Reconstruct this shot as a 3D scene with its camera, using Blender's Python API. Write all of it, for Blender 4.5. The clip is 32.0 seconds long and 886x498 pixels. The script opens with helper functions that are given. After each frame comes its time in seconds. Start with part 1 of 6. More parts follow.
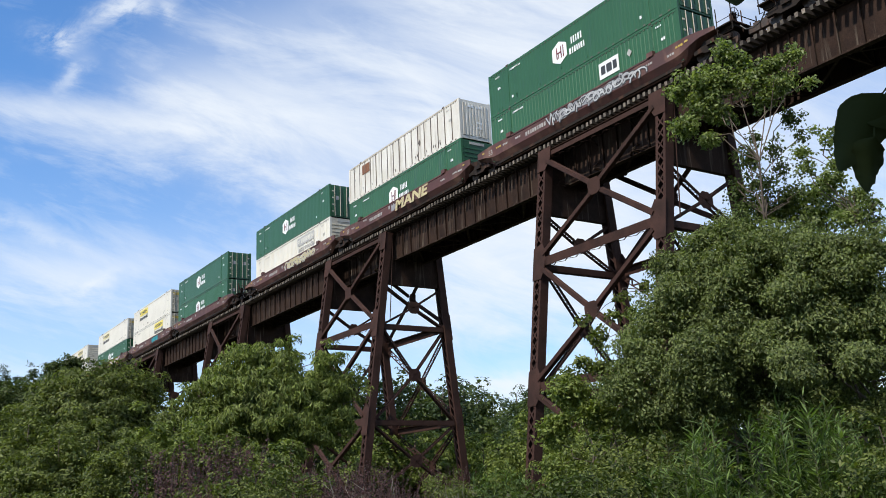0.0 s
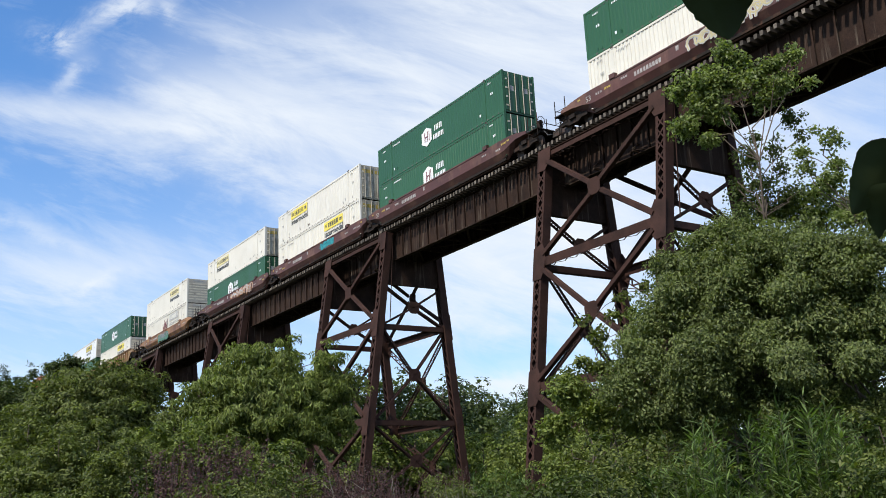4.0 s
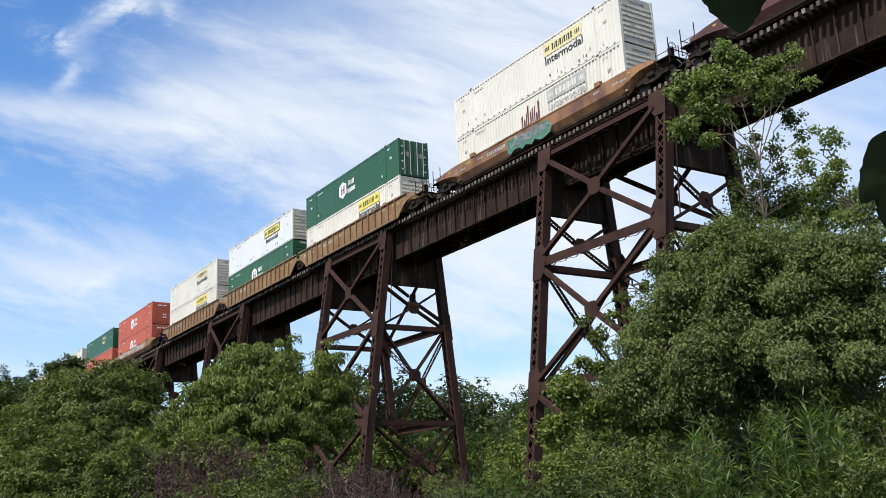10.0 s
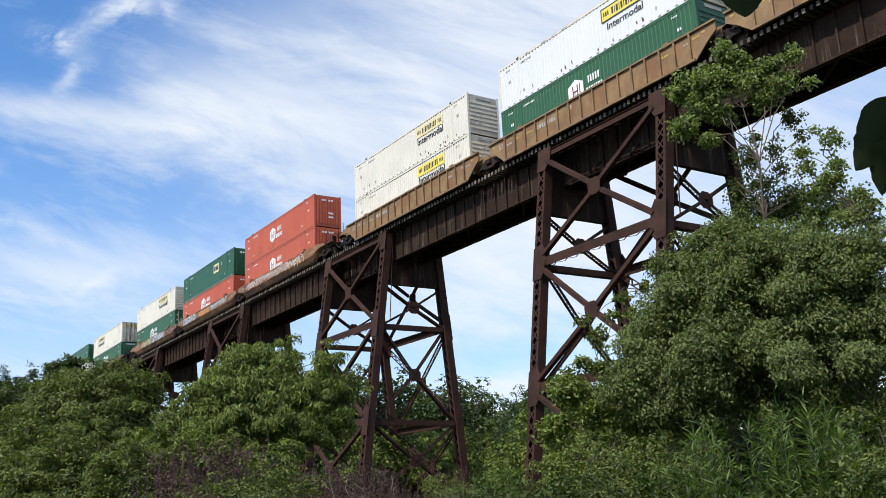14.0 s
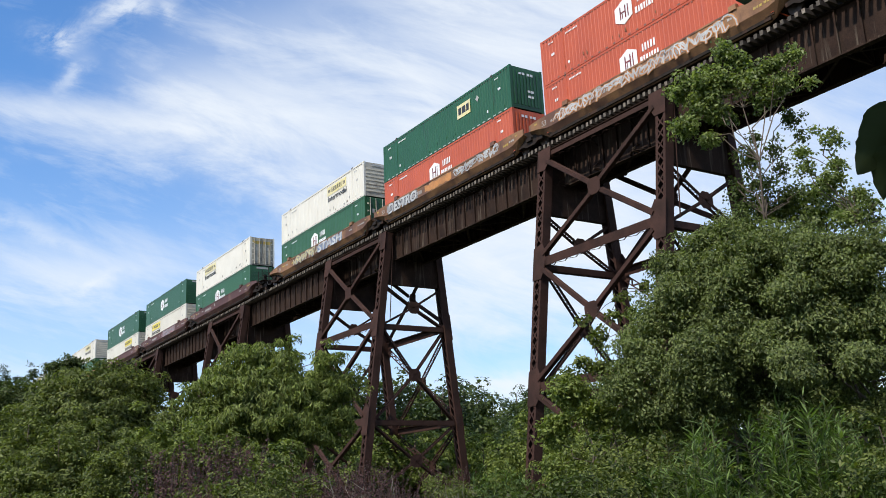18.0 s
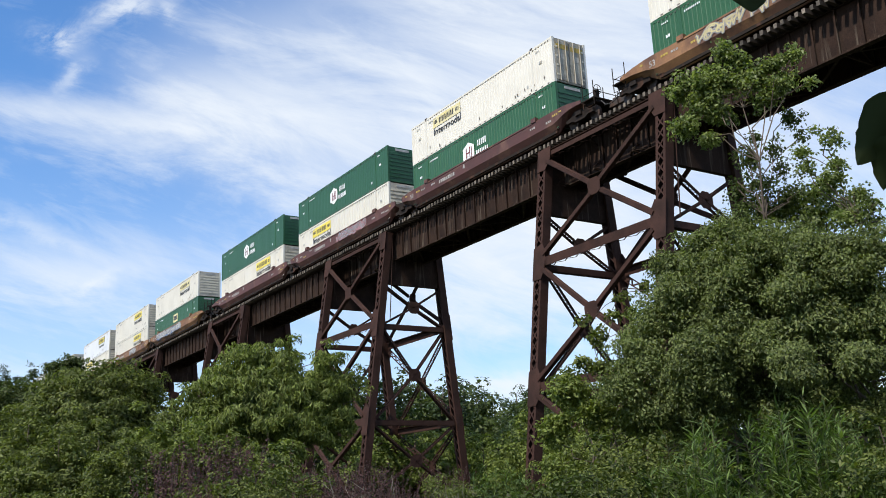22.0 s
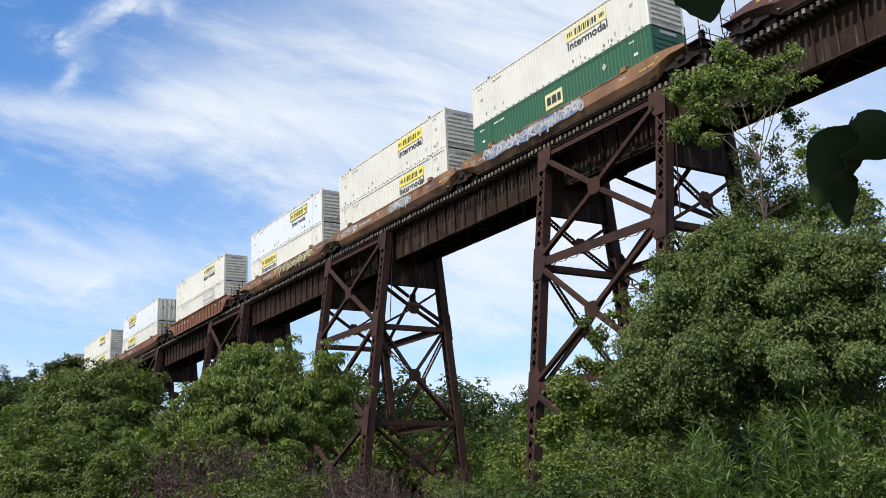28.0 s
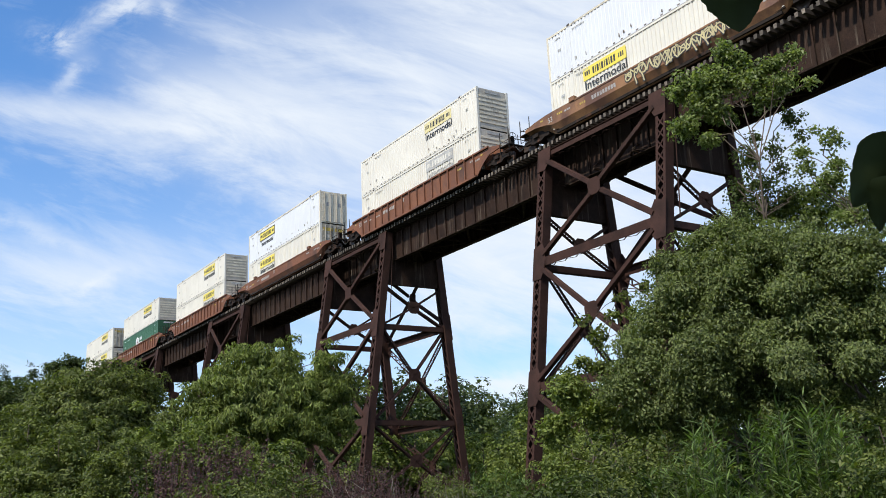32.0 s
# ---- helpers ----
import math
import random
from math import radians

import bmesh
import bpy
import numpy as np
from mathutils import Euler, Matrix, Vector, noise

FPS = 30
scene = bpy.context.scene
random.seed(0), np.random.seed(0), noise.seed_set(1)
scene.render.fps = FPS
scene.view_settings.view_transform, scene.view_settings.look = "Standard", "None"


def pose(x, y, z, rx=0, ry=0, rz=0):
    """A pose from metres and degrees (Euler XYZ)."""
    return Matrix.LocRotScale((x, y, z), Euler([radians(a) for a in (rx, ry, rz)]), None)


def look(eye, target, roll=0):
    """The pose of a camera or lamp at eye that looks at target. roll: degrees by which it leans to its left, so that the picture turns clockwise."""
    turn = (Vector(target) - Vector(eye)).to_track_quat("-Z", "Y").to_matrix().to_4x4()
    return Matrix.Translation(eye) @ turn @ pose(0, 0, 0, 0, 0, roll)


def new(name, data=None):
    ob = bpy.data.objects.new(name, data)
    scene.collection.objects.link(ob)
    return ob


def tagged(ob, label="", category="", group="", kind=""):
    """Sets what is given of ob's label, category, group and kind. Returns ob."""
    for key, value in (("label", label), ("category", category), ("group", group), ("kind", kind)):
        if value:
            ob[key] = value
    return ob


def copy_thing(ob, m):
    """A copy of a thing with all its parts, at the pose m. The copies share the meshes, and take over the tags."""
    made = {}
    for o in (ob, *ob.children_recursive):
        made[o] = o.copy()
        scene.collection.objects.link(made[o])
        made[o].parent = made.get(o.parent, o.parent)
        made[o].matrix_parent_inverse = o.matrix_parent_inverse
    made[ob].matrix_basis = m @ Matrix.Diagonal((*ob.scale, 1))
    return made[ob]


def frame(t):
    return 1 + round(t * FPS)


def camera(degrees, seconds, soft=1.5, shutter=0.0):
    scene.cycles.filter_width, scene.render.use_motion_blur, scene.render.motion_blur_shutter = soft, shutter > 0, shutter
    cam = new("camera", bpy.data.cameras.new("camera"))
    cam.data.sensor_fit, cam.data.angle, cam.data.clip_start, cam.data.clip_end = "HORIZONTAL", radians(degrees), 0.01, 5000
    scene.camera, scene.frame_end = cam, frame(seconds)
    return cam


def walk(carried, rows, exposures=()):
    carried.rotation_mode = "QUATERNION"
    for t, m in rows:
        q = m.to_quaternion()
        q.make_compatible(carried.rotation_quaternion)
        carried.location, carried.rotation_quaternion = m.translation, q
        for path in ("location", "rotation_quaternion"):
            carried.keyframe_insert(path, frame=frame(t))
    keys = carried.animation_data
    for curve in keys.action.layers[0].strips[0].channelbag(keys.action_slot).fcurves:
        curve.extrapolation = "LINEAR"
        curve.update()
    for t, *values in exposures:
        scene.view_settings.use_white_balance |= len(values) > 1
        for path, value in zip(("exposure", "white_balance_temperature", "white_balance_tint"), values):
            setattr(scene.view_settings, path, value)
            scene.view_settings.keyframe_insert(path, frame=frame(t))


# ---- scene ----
cam = camera(50.05, 32.0, soft=0.9)
EYE = Vector((-34.024, 0.0, 1.6))
TOP = 27.9        # height of the upper containers' roofs
RAIL = 21.72      # head of the rail
BEARING, TILT, ROLL = radians(33.387), radians(14.827), -2.689


def toward(bearing, dist, z=0.0):
    """A place seen from the viewpoint, by compass bearing from +y and level distance."""
    b = radians(bearing)
    return Vector((EYE.x + dist * math.sin(b), EYE.y + dist * math.cos(b), z))


ahead = Vector((math.sin(BEARING) * math.cos(TILT), math.cos(BEARING) * math.cos(TILT), math.sin(TILT)))
stand = look(EYE, EYE + ahead * 10, ROLL)
walk(cam, [(0.0, stand), (32.0, stand)])

# ---------------------------------------------------------------- light
SUN_TO = Vector((-0.65, -0.14, 0.75)).normalized()
SUN_EL = math.asin(SUN_TO.z)
SUN_AZ = math.atan2(SUN_TO.x, SUN_TO.y)
sun = new("sun", bpy.data.lights.new("sun", "SUN"))
sun.data.energy, sun.data.angle, sun.data.color = 5.0, radians(0.6), (1.0, 0.93, 0.82)
sun.matrix_world = look(SUN_TO * 100, (0, 0, 0))
scene.view_settings.exposure = 0.0


def math_node(tree, op, a, b=None, c=None):
    n = tree.nodes.new("ShaderNodeMath")
    n.operation = op
    for i, v in enumerate((a, b, c)):
        if v is None:
            continue
        if isinstance(v, (int, float)):
            n.inputs[i].default_value = v
        else:
            tree.links.new(v, n.inputs[i])
    return n.outputs[0]


def ramp(tree, fac, stops):
    n = tree.nodes.new("ShaderNodeValToRGB")
    el = n.color_ramp.elements
    while len(el) < len(stops):
        el.new(0.5)
    for e, (p, c) in zip(el, stops):
        e.position, e.color = p, (c if len(c) == 4 else (*c, 1.0))
    tree.links.new(fac, n.inputs[0])
    return n.outputs[0]


def mix_rgb(tree, fac, a, b, blend="MIX"):
    n = tree.nodes.new("ShaderNodeMix")
    n.data_type, n.blend_type = "RGBA", blend
    for sock, v in ((n.inputs[0], fac), (n.inputs[6], a), (n.inputs[7], b)):
        if isinstance(v, (int, float)):
            sock.default_value = v
        elif isinstance(v, tuple):
            sock.default_value = v if len(v) == 4 else (*v, 1.0)
        else:
            tree.links.new(v, sock)
    return n.outputs[2]


def noise_node(tree, vec, scale, detail=4.0, rough=0.55, distortion=0.0):
    n = tree.nodes.new("ShaderNodeTexNoise")
    n.inputs["Scale"].default_value, n.inputs["Detail"].default_value = scale, detail
    n.inputs["Roughness"].default_value, n.inputs["Distortion"].default_value = rough, distortion
    if vec is not None:
        tree.links.new(vec, n.inputs["Vector"])
    return n.outputs[0]


def mapping(tree, vec, loc=(0, 0, 0), rot=(0, 0, 0), scale=(1, 1, 1)):
    n = tree.nodes.new("ShaderNodeMapping")
    n.inputs["Location"].default_value = loc
    n.inputs["Rotation"].default_value = [radians(a) for a in rot]
    n.inputs["Scale"].default_value = scale
    tree.links.new(vec, n.inputs["Vector"])
    return n.outputs[0]


# sky: clear blue with drawn-out veils of cirrus, denser low down
world = bpy.data.worlds.new("sky")
scene.world = world
world.use_nodes = True
wt = world.node_tree
wt.nodes.clear()
w_out = wt.nodes.new("ShaderNodeOutputWorld")
w_bg = wt.nodes.new("ShaderNodeBackground")
sky = wt.nodes.new("ShaderNodeTexSky")
sky.sky_type, sky.sun_disc = "NISHITA", False
sky.sun_elevation, sky.sun_rotation = SUN_EL, SUN_AZ
sky.air_density, sky.dust_density, sky.ozone_density = 1.1, 0.6, 1.5
w_co = wt.nodes.new("ShaderNodeTexCoord").outputs["Generated"]
sep = wt.nodes.new("ShaderNodeSeparateXYZ")
wt.links.new(w_co, sep.inputs[0])
# the veils are laid out on axes across and up from the view down the valley, in slopes (1 = 45 degrees)
across = Vector((math.cos(BEARING), -math.sin(BEARING), 0))
upward = across.cross(ahead)


def along(axis):
    n = wt.nodes.new("ShaderNodeVectorMath")
    n.operation = "DOT_PRODUCT"
    wt.links.new(w_co, n.inputs[0])
    n.inputs[1].default_value = axis
    return n.outputs["Value"]


def wm(op, a, b=None, c=None):
    return math_node(wt, op, a, b, c)


def clamp01(v):
    return wm("MAXIMUM", wm("MINIMUM", v, 1.0), 0.0)


az = along(ahead)
deep = wm("MAXIMUM", az, 0.25)
su, sv = wm("DIVIDE", along(across), deep), wm("DIVIDE", along(upward), deep)
ahead_only = clamp01(wm("MULTIPLY", wm("SUBTRACT", az, 0.35), 3.0))


def sky_vec(angle, ku, kv, shift):
    """Coordinates turned so that the first axis falls to the right by angle, stretched by ku and kv."""
    c, q = math.cos(radians(angle)), math.sin(radians(angle))
    s1 = wm("MULTIPLY", wm("SUBTRACT", wm("MULTIPLY", su, c), wm("MULTIPLY", sv, q)), ku)
    t1 = wm("MULTIPLY", wm("ADD", wm("MULTIPLY", su, q), wm("MULTIPLY", sv, c)), kv)
    n = wt.nodes.new("ShaderNodeCombineXYZ")
    wt.links.new(s1, n.inputs[0])
    wt.links.new(t1, n.inputs[1])
    n.inputs[2].default_value = shift
    return n.outputs[0]


fibre = noise_node(wt, sky_vec(17, 4.2, 15.0, 0.7), 1.0, 9, 0.64, 0.6)
curl = noise_node(wt, sky_vec(32, 5.0, 9.0, 3.1), 1.0, 7, 0.56, 0.8)
billow = noise_node(wt, sky_vec(-20, 20.0, 34.0, 5.2), 1.0, 7, 0.60, 0.4)
# edges fray: the streaks are pushed about by the same turbulence
wu = wm("ADD", su, wm("MULTIPLY", wm("SUBTRACT", curl, 0.5), 0.11))
wv = wm("ADD", sv, wm("MULTIPLY", wm("SUBTRACT", fibre, 0.5), 0.085))


def streak(u, v, half_long, half_wide, angle, amount):
    """A drawn-out cloud; angle: how far it falls to the right."""
    c, q = math.cos(radians(angle)), math.sin(radians(angle))
    du, dv = wm("SUBTRACT", wu, u), wm("SUBTRACT", wv, v)
    s1 = wm("MULTIPLY", wm("SUBTRACT", wm("MULTIPLY", du, c), wm("MULTIPLY", dv, q)), 1 / half_long)
    t1 = wm("MULTIPLY", wm("ADD", wm("MULTIPLY", du, q), wm("MULTIPLY", dv, c)), 1 / half_wide)
    return wm("MULTIPLY", wm("EXPONENT", wm("MULTIPLY", wm("ADD", wm("MULTIPLY", s1, s1), wm("MULTIPLY", t1, t1)), -1.0)), amount)


CIRRUS = [(-0.200, 0.160, 0.125, 0.036, 17, 0.62), (0.110, 0.205, 0.230, 0.120, 6, 0.80), (-0.195, 0.235, 0.105, 0.028, 10, 0.16), (-0.370, 0.165, 0.130, 0.014, 12, 0.30),
          (-0.310, 0.118, 0.140, 0.024, 14, 0.30), (-0.170, 0.100, 0.100, 0.035, 28, 0.42), (-0.435, 0.052, 0.060, 0.007, 22, 0.14), (-0.390, -0.010, 0.150, 0.034, 4, 0.36),
          (0.080, 0.000, 0.170, 0.075, -8, 0.60), (0.060, -0.143, 0.050, 0.009, 0, 0.50), (0.045, -0.108, 0.130, 0.030, 0, -0.30)]
PUFFS = [(-0.328, 0.274, 0.032, 0.016, -22, 0.50), (-0.405, 0.233, 0.028, 0.014, 15, 0.48), (-0.365, 0.252, 0.050, 0.015, -28, 0.24), (-0.385, 0.196, 0.020, 0.010, -30, 0.35), (-0.280, 0.270, 0.014, 0.012, 60, 0.30), (-0.372, -0.014, 0.022, 0.008, -25, 0.34)]
bands, tufts = 0.0, 0.0
for c in CIRRUS:
    bands = wm("ADD", streak(*c), bands)
for c in PUFFS:
    tufts = wm("ADD", streak(*c), tufts)
bands = wm("MULTIPLY", bands, wm("ADD", wm("MULTIPLY", fibre, 1.9), -0.1))
tufts = wm("MULTIPLY", tufts, clamp01(wm("MULTIPLY", wm("SUBTRACT", billow, 0.36), 4.5)))
# a thin general veil, thicker to the right and toward the skyline
veil = wm("ADD", wm("MULTIPLY", wm("SUBTRACT", fibre, 0.44), 0.50), wm("MULTIPLY", wm("SUBTRACT", curl, 0.52), 0.50))
comb = noise_node(wt, sky_vec(21, 7.0, 34.0, 8.4), 1.0, 7, 0.66, 0.7)
veil = wm("ADD", veil, wm("MULTIPLY", wm("SUBTRACT", comb, 0.46), 0.42))
veil = wm("ADD", clamp01(veil), wm("MULTIPLY", clamp01(wm("ADD", wm("MULTIPLY", su, 1.0), 0.32)), 0.26))
low = ramp(wt, sep.outputs[2], [(0.0, (0.58, 0.58, 0.58)), (0.10, (0.37, 0.37, 0.37)), (0.22, (0.18, 0.18, 0.18)), (0.40, (0, 0, 0))])
cover = wm("ADD", wm("ADD", bands, tufts), veil)
# thinner and more even away from the view
behind = wm("MULTIPLY", noise_node(wt, w_co, 3.0, 5, 0.6, 0.4), 0.46)
cover = wm("ADD", wm("MULTIPLY", cover, ahead_only), wm("MULTIPLY", behind, wm("SUBTRACT", 1.0, ahead_only)))
cover = clamp01(wm("ADD", cover, wm("MULTIPLY", low, wm("ADD", wm("MULTIPLY", curl, 0.9), 0.55))))
cover = wm("MULTIPLY", wm("SUBTRACT", 1.0, wm("EXPONENT", wm("MULTIPLY", wm("POWER", cover, 1.35), -2.3))), 1.06)
w_blue = mix_rgb(wt, 1.0, sky.outputs[0], (0.90, 1.44, 2.0), "MULTIPLY")
w_mix = mix_rgb(wt, clamp01(cover), w_blue, (8.9, 9.5, 10.2))
wt.links.new(w_mix, w_bg.inputs[0])
w_bg.inputs[1].default_value = 0.10
wt.links.new(w_bg.outputs[0], w_out.inputs[0])

# ---------------------------------------------------------------- materials
MATS = {}


def material(name, base, rough=0.6, metal=0.0, second=None, scale=2.0, detail_scale=30.0, vary=0.25, stain=None,
             stain_amount=0.0, stain_stretch=(1, 1, 0.15), stain_scale=1.6, bump=0.15, bump_scale=40.0, by_object=0.0, shine=0.5):
    """A weathered surface: two scales of tone, optional stains that run downward, fine relief."""
    m = bpy.data.materials.new(name)
    m.use_nodes = True
    t = m.node_tree
    b = t.nodes["Principled BSDF"]
    b.inputs["Roughness"].default_value, b.inputs["Metallic"].default_value = rough, metal
    b.inputs["Specular IOR Level"].default_value = shine
    co = t.nodes.new("ShaderNodeTexCoord").outputs["Object"]
    info = t.nodes.new("ShaderNodeObjectInfo")
    shift = t.nodes.new("ShaderNodeVectorMath")
    shift.operation = "MULTIPLY_ADD"
    comb = t.nodes.new("ShaderNodeCombineXYZ")
    for i in range(3):
        t.links.new(info.outputs["Random"], comb.inputs[i])
    shift.inputs[1].default_value = (37, 53, 71)
    t.links.new(comb.outputs[0], shift.inputs[0])
    t.links.new(co, shift.inputs[2])
    vec = shift.outputs[0]
    second = second or tuple(c * 0.6 for c in base)
    big = noise_node(t, vec, scale, 5, 0.6)
    fine = noise_node(t, vec, detail_scale, 4, 0.65)
    col = mix_rgb(t, ramp(t, big, [(0.38, (0, 0, 0)), (0.66, (1, 1, 1))]), base, second)
    tone = ramp(t, fine, [(0.3, (1 - vary,) * 3), (0.7, (1 + vary * 0.4,) * 3)])
    col = mix_rgb(t, 1.0, col, tone, "MULTIPLY")
    if stain:
        st = noise_node(t, mapping(t, vec, scale=stain_stretch), stain_scale, 6, 0.62)
        hi = 0.74 - 0.32 * stain_amount
        col = mix_rgb(t, ramp(t, st, [(hi - 0.07, (0, 0, 0)), (hi + 0.08, (0.9, 0.9, 0.9))]), col, stain)
    if by_object:
        lum = t.nodes.new("ShaderNodeMapRange")
        lum.inputs["To Min"].default_value, lum.inputs["To Max"].default_value = 1 - by_object, 1 + by_object
        t.links.new(info.outputs["Random"], lum.inputs["Value"])
        hsv = t.nodes.new("ShaderNodeHueSaturation")
        t.links.new(lum.outputs[0], hsv.inputs["Value"])
        t.links.new(col, hsv.inputs["Color"])
        col = hsv.outputs[0]
    t.links.new(col, b.inputs["Base Color"])
    if bump:
        bp = t.nodes.new("ShaderNodeBump")
        bp.inputs["Strength"].default_value, bp.inputs["Distance"].default_value = bump, 0.01
        t.links.new(noise_node(t, vec, bump_scale, 5, 0.6), bp.inputs["Height"])
        t.links.new(bp.outputs[0], b.inputs["Normal"])
    MATS[name] = m
    return m


steel = material("bridge_steel", (0.058, 0.027, 0.020), 0.8, 0.0, (0.030, 0.015, 0.011), 0.8, 18, 0.3, (0.05, 0.024, 0.017), 0.45, bump=0.25, shine=0.2)
# darkened for the deck's shade; pale streaks are stains plus sunlight between tie shadows
steel_dark = material("shaded_girder_steel", (0.040, 0.022, 0.015), 0.82, 0.0, (0.020, 0.011, 0.008), 0.7, 14, 0.35, (0.105, 0.082, 0.062), 0.38, (1, 1, 0.07), 4.0, bump=0.25, shine=0.15)
tie_wood = material("tie_wood", (0.185, 0.155, 0.12), 0.9, 0.0, (0.085, 0.07, 0.056), 3, 40, 0.35, (0.07, 0.055, 0.045), 0.5, (1, 1, 1), 4, 0.4, 30, 0.55)
# creosote, darkened further for the shade between and under the ties
tie_dark = material("tie_creosote_shaded", (0.045, 0.036, 0.030), 0.9, 0.0, (0.07, 0.056, 0.046), 3, 40, 0.35, bump=0.4, by_object=0.3, shine=0.2)
rail_steel = material("rail_steel", (0.19, 0.11, 0.075), 0.55, 0.5, (0.12, 0.07, 0.05))
dark_iron = material("dark_iron", (0.026, 0.018, 0.014), 0.8, 0.0, (0.016, 0.012, 0.010), 3, 30, 0.4, (0.09, 0.042, 0.026), 0.4, shine=0.2)
cast_iron = material("cast_iron", (0.06, 0.05, 0.045), 0.65, 0.3, (0.09, 0.05, 0.035), 3)
green = material("green_paint", (0.020, 0.092, 0.032), 0.42, 0.0, (0.024, 0.102, 0.037), 0.5, 20, 0.10, (0.028, 0.085, 0.05), 0.25, bump=0.05, by_object=0.08)
green_dark = material("dark_green_paint", (0.014, 0.082, 0.031), 0.42, 0.0, (0.017, 0.094, 0.036), 0.5, 20, 0.10, (0.02, 0.05, 0.032), 0.25, bump=0.05)
white = material("white_paint", (0.72, 0.685, 0.595), 0.45, 0.0, (0.65, 0.615, 0.53), 0.45, 22, 0.07, (0.46, 0.40, 0.32), 0.16, (1, 1, 0.06), 2.4, 0.05, by_object=0.05)
white_bright = material("bright_white_paint", (0.71, 0.72, 0.73), 0.4, 0.0, (0.67, 0.68, 0.69), 0.45, 22, 0.05, (0.55, 0.5, 0.44), 0.1, (1, 1, 0.06), 2.4, 0.04)
white_dirty = material("dirty_white_paint", (0.72, 0.69, 0.62), 0.5, 0.0, (0.62, 0.58, 0.50), 0.6, 22, 0.1, (0.33, 0.28, 0.22), 0.36, (1, 1, 0.06), 2.2, 0.05)
dull_yellow = material("dull_yellow", (0.50, 0.36, 0.06), 0.6, 0.0, (0.36, 0.25, 0.07), 3, 20, 0.2)
worn_white = material("worn_white", (0.46, 0.44, 0.41), 0.65, 0.0, (0.27, 0.24, 0.22), 3, 20, 0.35)
# end paint and trim; warm light bounced off the ground is put into the colour
grey_end = material("bounce_warmed_end", (0.76, 0.69, 0.54), 0.5, 0.0, (0.62, 0.55, 0.42), 1.2, 25, 0.2, (0.2, 0.18, 0.15), 0.35, (1, 1, 0.2))
door_grime = material("grimy_door_paint", (0.47, 0.43, 0.34), 0.6, 0.0, (0.33, 0.30, 0.235), 1.4, 25, 0.3, (0.14, 0.12, 0.09), 0.50, (1, 1, 0.3), 2.6)
# darker tone: shade between the end ribs put into colour; also rods and trim
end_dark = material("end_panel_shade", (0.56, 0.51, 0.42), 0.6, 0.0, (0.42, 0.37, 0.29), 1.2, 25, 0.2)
red = material("orange_red_paint", (0.50, 0.094, 0.036), 0.45, 0.0, (0.44, 0.080, 0.031), 0.5, 20, 0.12, (0.36, 0.07, 0.04), 0.25, bump=0.05)
car_brown = material("car_brown_paint", (0.105, 0.037, 0.029), 0.6, 0.0, (0.075, 0.030, 0.024), 0.7, 20, 0.25, (0.17, 0.085, 0.055), 0.48, (1, 0.5, 0.3), 1.5, 0.12, by_object=0.12)
car_tan = material("car_tan_paint", (0.33, 0.165, 0.068), 0.6, 0.0, (0.21, 0.10, 0.045), 0.6, 20, 0.25, (0.10, 0.045, 0.028), 0.68, (1, 0.5, 0.3), 1.1, 0.12, by_object=0.12)
car_yellow = material("car_yellow_paint", (0.29, 0.18, 0.078), 0.65, 0.0, (0.19, 0.11, 0.05), 0.9, 20, 0.3, (0.20, 0.085, 0.032), 0.62, (1, 0.5, 0.3), 1.6, 0.12)
car_post = material("car_post_paint", (0.27, 0.165, 0.08), 0.65, 0.0, (0.17, 0.10, 0.05), 1.0, 20, 0.25, (0.06, 0.035, 0.025), 0.4)
car_rust = material("car_rust", (0.22, 0.085, 0.04), 0.75, 0.0, (0.14, 0.055, 0.03), 0.8, 20, 0.3, (0.07, 0.035, 0.025), 0.4, (1, 0.5, 0.3), 1.3, 0.15)
yellow_sign = material("yellow_sign", (0.80, 0.65, 0.08), 0.5, 0.0, (0.76, 0.62, 0.12), 1, 20, 0.08)
pale_sign = material("pale_yellow_sign", (0.72, 0.62, 0.28), 0.55, 0.0, (0.70, 0.63, 0.40), 1.2, 20, 0.12)
black_sign = material("black_sign", (0.03, 0.03, 0.032), 0.5, 0.0, (0.04, 0.04, 0.04))
faded_sign = material("faded_sign", (0.36, 0.35, 0.33), 0.6, 0.0, (0.55, 0.54, 0.5), 2, 20, 0.3)
white_sign = material("white_sign", (0.85, 0.85, 0.84), 0.5, 0.0, (0.76, 0.77, 0.76), 2, 20, 0.1)
maroon_sign = material("maroon_sign", (0.20, 0.03, 0.035), 0.5)
seam = material("panel_seam", (0.10, 0.085, 0.075), 0.6, 0.0, (0.17, 0.13, 0.1))
rust_patch = material("rust_patch", (0.24, 0.10, 0.045), 0.8, 0.0, (0.15, 0.065, 0.035), 3)
spray_white = material("spray_white", (0.56, 0.56, 0.55), 0.6, 0.0, (0.30, 0.29, 0.29), 1.5)
spray_grey = material("spray_grey", (0.30, 0.30, 0.31), 0.6, 0.0, (0.18, 0.18, 0.19), 1.5)
spray_pink = material("spray_pink", (0.50, 0.24, 0.26), 0.6, 0.0, (0.36, 0.16, 0.18), 1.5)
spray_sky = material("spray_sky", (0.28, 0.42, 0.50), 0.6, 0.0, (0.40, 0.50, 0.55), 1.5)
spray_teal = material("spray_teal", (0.03, 0.30, 0.33), 0.6, 0.0, (0.02, 0.20, 0.24), 1.5)
spray_green = material("spray_green", (0.05, 0.16, 0.10), 0.6, 0.0, (0.10, 0.22, 0.16), 1.5)
